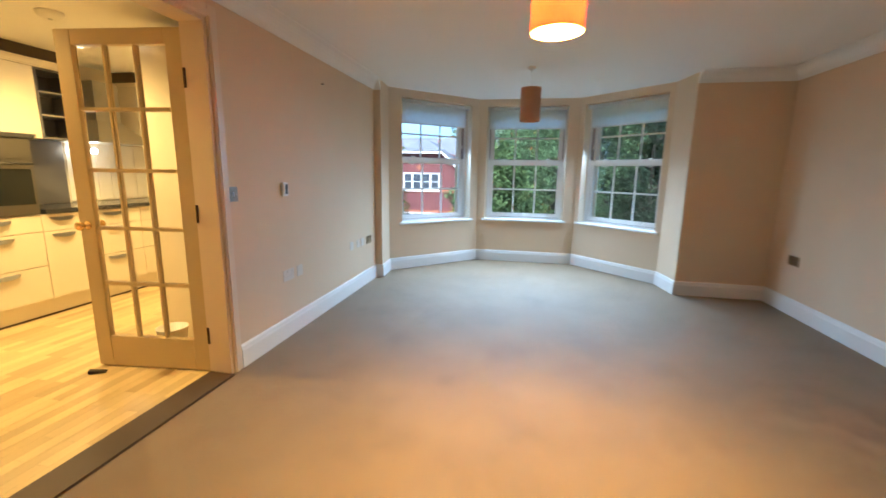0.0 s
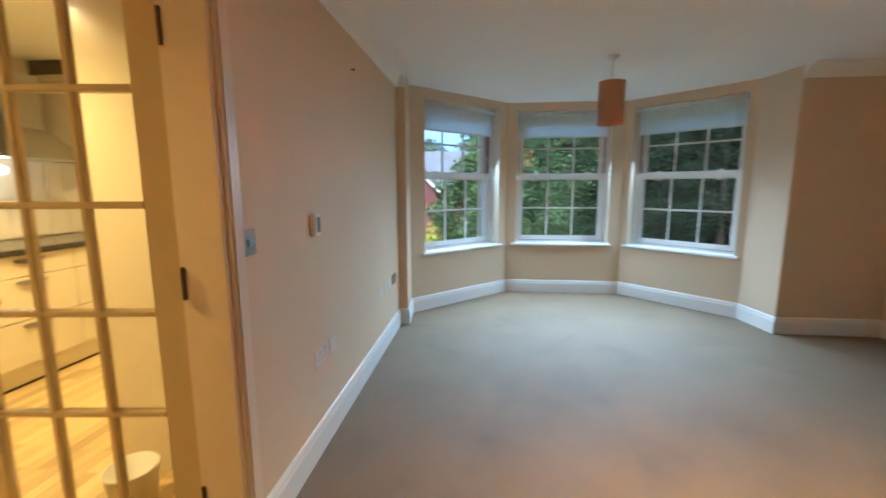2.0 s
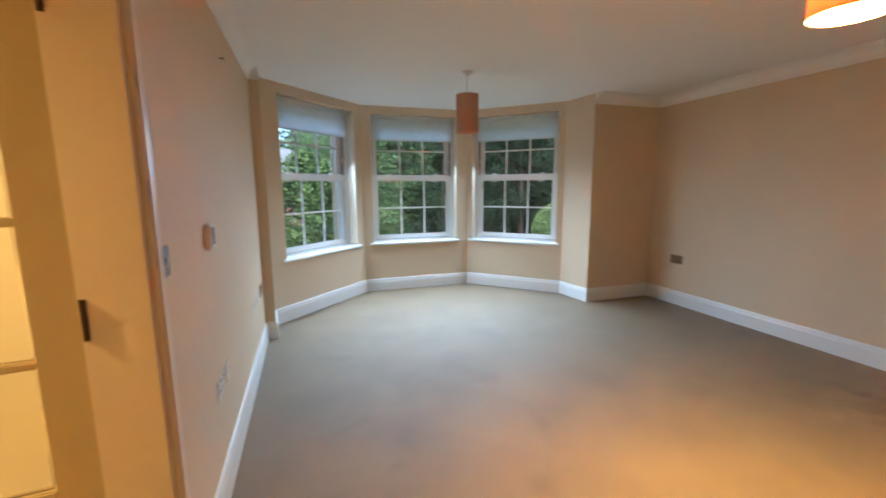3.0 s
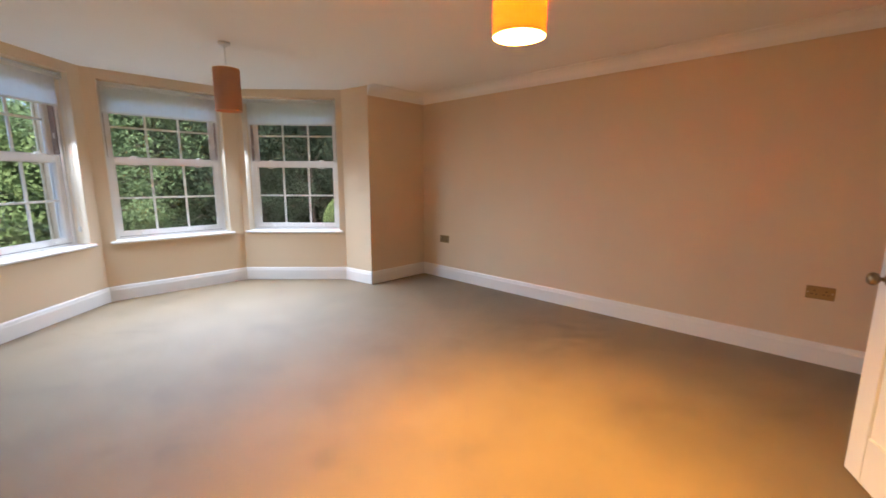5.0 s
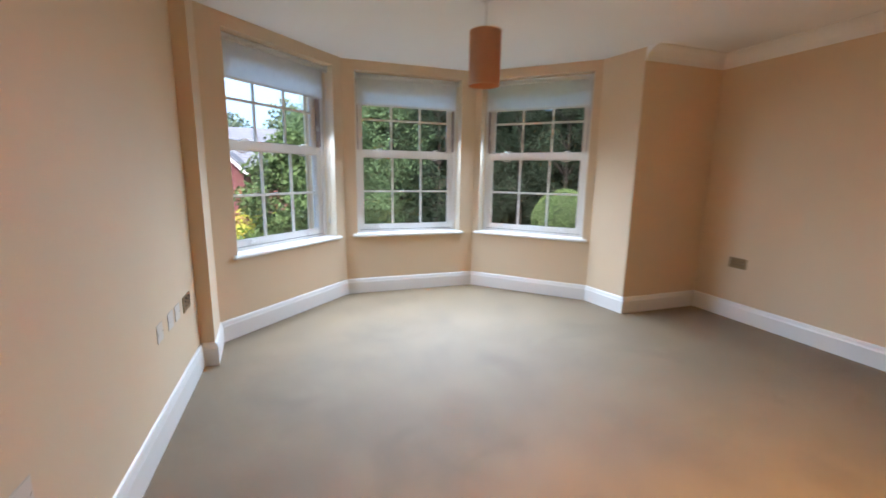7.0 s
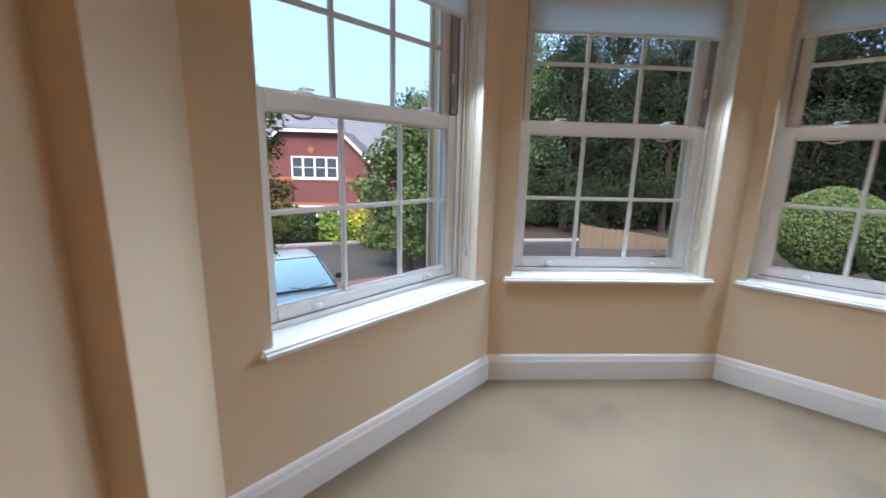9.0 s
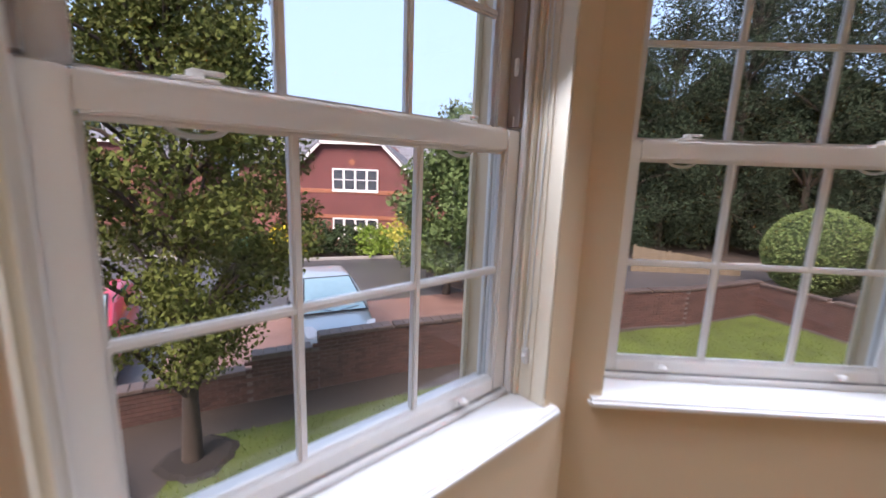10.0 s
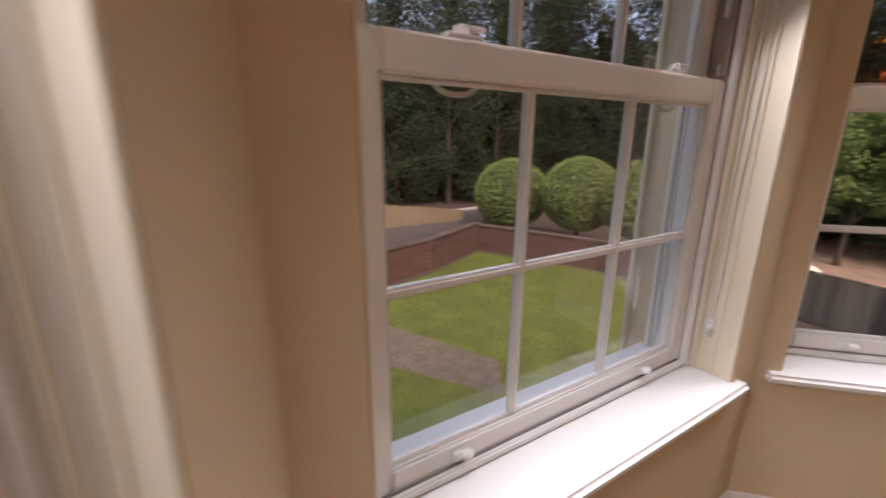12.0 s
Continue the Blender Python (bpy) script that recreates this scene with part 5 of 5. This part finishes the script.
# ---- brick house across the drive ----
def gable_house(label, m, width, eave, clip, depth, windows):
    """A house whose half-hipped gable faces -y; x across, origin at the gable's foot."""
    hs = thing("house", label, "house", m)
    w = width / 2
    top = clip[1]
    bm = B()
    zb = windows[0][2] - 0.35
    prof = [(-w, 0), (w, 0), (w, eave), (clip[0], top), (-clip[0], top), (-w, eave)]
    a = [bm.verts.new((x, 0, z)) for x, z in prof]
    b = [bm.verts.new((x, depth, z)) for x, z in prof]
    bm.faces.new(a)
    bm.faces.new(b[::-1])
    for i in range(6):
        j = (i + 1) % 6
        bm.faces.new((a[i], b[i], b[j], a[j]))
    part("brick_wall", bm, HOUSE, hs)
    # tile hanging on the upper storey, in courses
    bm = B()
    z, step = eave - 2.55, 0.11
    while z < top - 0.15:
        x = w if z < eave else w - (w - clip[0]) * (z - eave) / (top - eave)
        box(bm, (-x + 0.01, -0.035, z), (x - 0.01, -0.002, z + step))
        z += step
    part("hung_tiles", bm, TILEHUNG, hs, "dark red hung clay tiles")
    for z in (eave - 1.32, eave - 2.62):
        bm = B()
        box(bm, (-w - 0.005, -0.055, z), (w + 0.005, -0.001, z + 0.20))
        part("band_course", bm, HOUSE_BAND, hs, "lighter orange brick band")
    bm = B()
    for s in (-1, 1):
        p0, p1 = Vector((s * (w + 0.30), 0, eave - 0.22)), Vector((s * clip[0], 0, top + 0.06))
        d = (p1 - p0).normalized()
        n = Vector((-d.z, 0, d.x)) * (1 if s < 0 else -1)
        q = [p0, p1, p1 - n * 0.2, p0 - n * 0.2]
        lo = [bm.verts.new(v + Vector((0, -0.34, 0))) for v in q]
        hi = [bm.verts.new(v + Vector((0, -0.30, 0))) for v in q]
        bm.faces.new(lo)
        bm.faces.new(hi[::-1])
        for i in range(4):
            bm.faces.new((lo[i], lo[(i + 1) % 4], hi[(i + 1) % 4], hi[i]))
    box(bm, (-clip[0] - 0.02, -0.34, top - 0.1), (clip[0] + 0.02, -0.30, top + 0.07))
    part("bargeboard", bm, GLOSS, hs, "white painted bargeboards")
    rz = top + (w - (w - clip[0])) * (top - eave) / (w - clip[0]) * 0.55
    bm = B()
    for s in (-1, 1):
        q = [(s * (w + 0.36), -0.36, eave - 0.2), (s * clip[0], -0.36, top + 0.10), (0, 1.9, rz), (0, depth, rz), (s * (w + 0.36), depth, eave - 0.2)]
        f = bm.faces.new([bm.verts.new(v) for v in q])
    f = bm.faces.new([bm.verts.new(v) for v in ((-clip[0], -0.36, top + 0.10), (clip[0], -0.36, top + 0.10), (0, 1.9, rz))])
    bmesh.ops.recalc_face_normals(bm, faces=bm.faces)
    bmesh.ops.solidify(bm, geom=bm.faces[:], thickness=0.10)
    part("gable_roof", bm, SLATE, hs)
    # main range behind, with its ridge across
    bm = B()
    box(bm, (-w - 4.5, 2.6, 0), (w + 2.2, depth, eave + 0.1))
    part("main_wall", bm, HOUSE, hs)
    bm = B()
    y0, y1, yr = 2.2, depth + 0.4, (2.2 + depth + 0.4) / 2
    q = [(-w - 4.8, y0, eave), (w + 2.5, y0, eave), (w + 1.6, yr, rz + 0.35), (-w - 3.9, yr, rz + 0.35)]
    bm.faces.new([bm.verts.new(v) for v in q])
    q = [(-w - 4.8, y1, eave), (w + 2.5, y1, eave), (w + 1.6, yr, rz + 0.35), (-w - 3.9, yr, rz + 0.35)]
    bm.faces.new([bm.verts.new(v) for v in q])
    for s, xe, xr in ((-1, -w - 4.8, -w - 3.9), (1, w + 2.5, w + 1.6)):
        bm.faces.new([bm.verts.new(v) for v in ((xe, y0, eave), (xe, y1, eave), (xr, yr, rz + 0.35))])
    bmesh.ops.recalc_face_normals(bm, faces=bm.faces)
    bmesh.ops.solidify(bm, geom=bm.faces[:], thickness=0.10)
    part("main_roof", bm, SLATE, hs)
    for x0, x1, z0, z1 in windows:
        wd = part("window", box(B(), (x0, -0.10, z0 - 0.07), (x1, 0.0, z0), 0.01), GLOSS, hs, "white casement window")
        bm = B()
        f = 0.07
        box(bm, (x0, -0.085, z0), (x0 + f, -0.01, z1))
        box(bm, (x1 - f, -0.085, z0), (x1, -0.01, z1))
        box(bm, (x0 + f, -0.085, z0), (x1 - f, -0.01, z0 + f))
        box(bm, (x0 + f, -0.085, z1 - f), (x1 - f, -0.01, z1))
        for k in range(1, 4):
            x = x0 + (x1 - x0) * k / 4
            box(bm, (x - 0.05, -0.084, z0 + f), (x + 0.05, -0.012, z1 - f))
        part("frame", bm, GLOSS, wd)
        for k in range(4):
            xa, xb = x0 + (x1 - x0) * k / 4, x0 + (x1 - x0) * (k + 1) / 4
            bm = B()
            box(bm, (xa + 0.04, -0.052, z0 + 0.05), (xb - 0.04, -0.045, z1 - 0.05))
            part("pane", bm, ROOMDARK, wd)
            bm = B()
            zc = (z0 + z1) / 2
            box(bm, (xa + 0.05, -0.075, zc - 0.018), (xb - 0.05, -0.053, zc + 0.018))
            part("glazing_bar", bm, GLOSS, wd)
    bm = B()
    bmesh.ops.create_cone(bm, cap_ends=True, segments=4, radius1=0.2, radius2=0.2, depth=0.02, matrix=pose(0, -0.046, top - 0.95, 90, 0, 0))
    part("wall_ornament", bm, HOUSE_BAND, hs, "orange brick diamond")
    return hs


gable_house("red brick house with a half-hipped gable and white windows", pose(-6.4, 26, G - 0.22), 5.6, 4.35, (1.62, 5.55), 9.0, ((-1.01, 1.33, 3.17, 4.27), (-1.01, 1.33, 0.72, 1.77)))
gable_house("red brick house with white bargeboards beyond the tree", pose(-23.0, 29.5, G, 0, 0, 14), 5.6, 4.0, (1.62, 5.2), 9.0, ((-1.2, 1.2, 2.9, 4.0), (-1.2, 1.2, 0.7, 1.75)))


# ---- parked cars ----
def loft(bm, sections):
    rings = [[bm.verts.new(p) for p in s] for s in sections]
    for a, b in zip(rings, rings[1:]):
        for i in range(len(a)):
            j = (i + 1) % len(a)
            bm.faces.new((a[i], a[j], b[j], b[i]))
    bm.faces.new(rings[0][::-1])
    bm.faces.new(rings[-1])
    return bm


def car(label, m, paint, plate_text=""):
    """A small five-door hatchback; x forward, wheels on z = 0."""
    c = thing("car", label, "car", m, "parked cars")
    c.scale = (1, 1, 0.95)
    st = [(-1.93, 0.62, 0.36, 0.80), (-1.86, 0.76, 0.27, 0.92), (-1.2, 0.84, 0.22, 0.96), (-0.2, 0.86, 0.20, 0.95), (0.75, 0.86, 0.20, 0.93), (1.0, 0.85, 0.21, 0.90), (1.45, 0.82, 0.22, 0.80), (1.75, 0.74, 0.22, 0.70), (1.90, 0.60, 0.25, 0.60), (1.96, 0.42, 0.30, 0.52)]
    secs = []
    for x, w, b, t in st:
        h = t - b
        half = [(w * 0.86, b), (w * 0.98, b + 0.18 * h), (w, b + 0.5 * h), (w * 0.97, b + 0.78 * h), (w * 0.86, b + 0.95 * h), (w * 0.5, t)]
        secs.append([(x, -y, z) for y, z in half] + [(x, y, z) for y, z in half[::-1]])
    body = part("body", loft(B(), secs), paint, c, smooth=True)
    cab = []
    for z, xa, xb, w in ((0.88, -1.84, 1.16, 0.81), (1.05, -1.80, 0.82, 0.78), (1.25, -1.66, 0.40, 0.715), (1.40, -1.48, 0.08, 0.645), (1.47, -1.25, -0.18, 0.56), (1.49, -1.0, -0.45, 0.42)):
        r = 0.14
        ring = []
        for sx, sy in ((1, 1), (-1, 1), (-1, -1), (1, -1)):
            x, y = (xb if sx > 0 else xa), sy * w
            pts = [(x, y - sy * r, z), (x - sx * 0.04, y - sy * 0.04, z), (x - sx * r, y, z)]
            ring += pts if sx * sy > 0 else pts[::-1]
        cab.append(ring)
    part("cabin", loft(B(), cab), paint, c, smooth=True)

    def pane(name, quad, label2="", material=SKYGLASS):
        bm = B()
        vs = [bm.verts.new(v) for v in quad]
        bm.faces.new(vs)
        bmesh.ops.recalc_face_normals(bm, faces=bm.faces)
        bmesh.ops.solidify(bm, geom=bm.faces[:], thickness=0.012)
        return part(name, bm, material, c, label2)

    pane("windscreen", [(1.15, -0.70, 0.915), (1.15, 0.70, 0.915), (0.0, 0.54, 1.452), (0.0, -0.54, 1.452)])
    bm = B()
    sweep(bm, [(1.165, -0.72, 0.915), (1.165, 0.72, 0.915), (0.0, 0.56, 1.462), (0.0, -0.56, 1.462), (1.165, -0.72, 0.915)], 0.022, 6)
    part("windscreen_seal", bm, BLACK, c, "black rubber windscreen surround")
    pane("rear_window", [(-1.84, -0.6, 1.02), (-1.84, 0.6, 1.02), (-1.54, 0.46, 1.38), (-1.54, -0.46, 1.38)])
    for s in (-1, 1):
        pane("side_window", [(0.62, s * 0.785, 0.98), (-0.30, s * 0.785, 0.98), (-0.30, s * 0.655, 1.39), (0.06, s * 0.655, 1.39)], material=SIDEGLASS)
        pane("side_window", [(-0.38, s * 0.785, 0.98), (-1.35, s * 0.785, 1.0), (-1.25, s * 0.655, 1.37), (-0.38, s * 0.655, 1.39)], material=SIDEGLASS)
        bm = B()
        vs = [bm.verts.new(v) for v in ((1.90, s * 0.40, 0.55), (1.78, s * 0.72, 0.58), (1.52, s * 0.80, 0.76), (1.60, s * 0.60, 0.775), (1.84, s * 0.42, 0.655))]
        bm.faces.new(vs)
        bmesh.ops.recalc_face_normals(bm, faces=bm.faces)
        bmesh.ops.solidify(bm, geom=bm.faces[:], thickness=-0.03)
        part("headlight", bm, LENS, c, "clear swept-back headlight")
        bm = B()
        box(bm, (0.62, s * 0.84, 0.98), (0.76, s * 1.02, 1.12), 0.04)
        part("wing_mirror", bm, BLACK, c)
        bm = B()
        sweep(bm, [(1.14, s * 0.1, 0.935), (1.06, s * 0.45 + 0.1, 0.975)], 0.012, 6)
        part("wiper", bm, BLACK, c)
        for x in (-1.22, 1.25):
            bm = B()
            lathe(bm, [(0.19, -0.09), (0.29, -0.09), (0.31, -0.06), (0.31, 0.06), (0.29, 0.09), (0.19, 0.09)], 28, True)
            wh = part("wheel", bm, TYRE, c, smooth=False)
            wh.matrix_local = pose(x, s * 0.77, 0.31, 90, 0, 0)
            bm = B()
            lathe(bm, [(0.001, -0.05), (0.19, -0.085), (0.20, -0.085), (0.20, 0.085), (0.19, 0.085), (0.001, 0.05)], 20)
            part("rim", bm, STEEL, wh)
        bm = B()
        box(bm, (-1.95, s * 0.55, 0.72), (-1.80, s * 0.78, 0.95), 0.03)
        part("tail_light", bm, mat("red_lens", (0.4, 0.02, 0.02), 0.2), c)
    bm = B()
    box(bm, (1.90, -0.36, 0.47), (1.972, 0.36, 0.58), 0.02)
    part("grille", bm, BLACK, c)
    bm = B()
    box(bm, (1.86, -0.50, 0.27), (1.955, 0.50, 0.35), 0.02)
    part("lower_intake", bm, BLACK, c)
    bm = B()
    tube(bm, 0.05, 0.045, 1.965, 1.98, (0, 0.56), 16, axis="x")
    part("badge", bm, STEEL, c, "plain steel badge")
    bm = B()
    box(bm, (1.955, -0.26, 0.36), (1.985, 0.26, 0.47), 0.004)
    pl = part("number_plate", bm, PLATE_WHITE, c, "white number plate")
    if plate_text:
        cu = bpy.data.curves.new("plate_letters", "FONT")
        cu.body, cu.size, cu.align_x, cu.align_y, cu.extrude = plate_text, 0.105, "CENTER", "CENTER", 0.002
        cu.materials.append(BLACK)
        tx = new("plate_letters", cu)
        tx.parent, tx.matrix_local = pl, pose(1.987, 0, 0.415, 90, 0, 90)
    return c


SILVER = mat("pale_blue_silver_paint", (0.40, 0.47, 0.50), 0.28, 0.35, vary=0.03, coat=0.8)
RED = mat("bright_red_paint", (0.55, 0.02, 0.045), 0.28, 0.0, vary=0.03, coat=0.8)
car("pale silver-blue hatchback parked on the paving", pose(-4.13, 14.98, G, 0, 0, -62), SILVER)
car("bright red hatchback parked beyond the tree", pose(-8.5, 12.6, G, 0, 0, -61), RED, "AE66 ZCT")
wb = thing("wheelie_bin", "green wheeled refuse bin by the shrubs", "bin", pose(-9.9, 22.0, G))
bm = B()
loft(bm, [[(-0.2, -0.24, 0.06), (0.2, -0.24, 0.06), (0.2, 0.24, 0.06), (-0.2, 0.24, 0.06)], [(-0.27, -0.3, 0.98), (0.27, -0.3, 0.98), (0.27, 0.3, 0.98), (-0.27, 0.3, 0.98)]])
GREENP = mat("green_plastic", (0.02, 0.12, 0.07), 0.45)
part("body", bm, GREENP, wb)
bm = B()
box(bm, (-0.29, -0.33, 0.98), (0.29, 0.33, 1.05), 0.02)
part("lid", bm, GREENP, wb)

# grass blades over the lawn
rs = np.random.RandomState(5)
poly = [Vector(p) for p in LAWN_EDGE]


def inside(x, y):
    hit = False
    for p, q in zip(poly, poly[1:] + poly[:1]):
        if (p.y > y) != (q.y > y) and x < (q.x - p.x) * (y - p.y) / (q.y - p.y) + p.x:
            hit = not hit
    return hit


pts = [(x, y) for x, y in zip(rs.uniform(-4.6, 11.3, 60000), rs.uniform(7.5, 20, 60000)) if inside(x, y)]
xy = np.array(pts)
n = len(xy)
ang, hgt, wid = rs.uniform(0, 6.28, n), rs.uniform(0.025, 0.06, n), rs.uniform(0.006, 0.012, n)
dx, dy = np.cos(ang) * wid, np.sin(ang) * wid
base = np.full(n, G - 0.002)
v = np.stack([np.stack([xy[:, 0] - dx, xy[:, 1] - dy, base], 1), np.stack([xy[:, 0] + dx, xy[:, 1] + dy, base], 1), np.stack([xy[:, 0] + rs.normal(scale=0.02, size=n), xy[:, 1] + rs.normal(scale=0.02, size=n), G + hgt], 1)], 1).reshape(-1, 3)
data = bpy.data.meshes.new("grass")
data.from_pydata(v.tolist(), [], np.arange(3 * n).reshape(-1, 3).tolist())
data.materials.append(BLADE)
tagged(new("grass", data), "short green grass blades on the lawn", "grass", kind="stuff")
# laminate boards
fl = bpy.data.objects["floor_kitchen"]
rnd = random.Random(4)
bw, bl = 0.19, 1.22
bm = B()
box(bm, (-bw / 2 + 0.0004, -bl / 2 + 0.0004, -0.009), (bw / 2 - 0.0004, bl / 2 - 0.0004, 0.0), 0.0006)
plank_mesh = mesh("plank", bm, PLANK)
for i in range(14):
    off = rnd.uniform(0, bl)
    for j in range(-1, 5):
        a, b = max(0.42, 0.3 + off + (j - 0.5) * bl), min(4.99, 0.3 + off + (j + 0.5) * bl)
        x = -1.636 - bw * (i + 0.5)
        if b - a < 0.05 or x - bw / 2 < -4.3:
            continue
        p = new("plank", plank_mesh)
        p.parent, p.location, p.scale = fl, (x, (a + b) / 2, -0.002), (1, (b - a) / bl, 1)
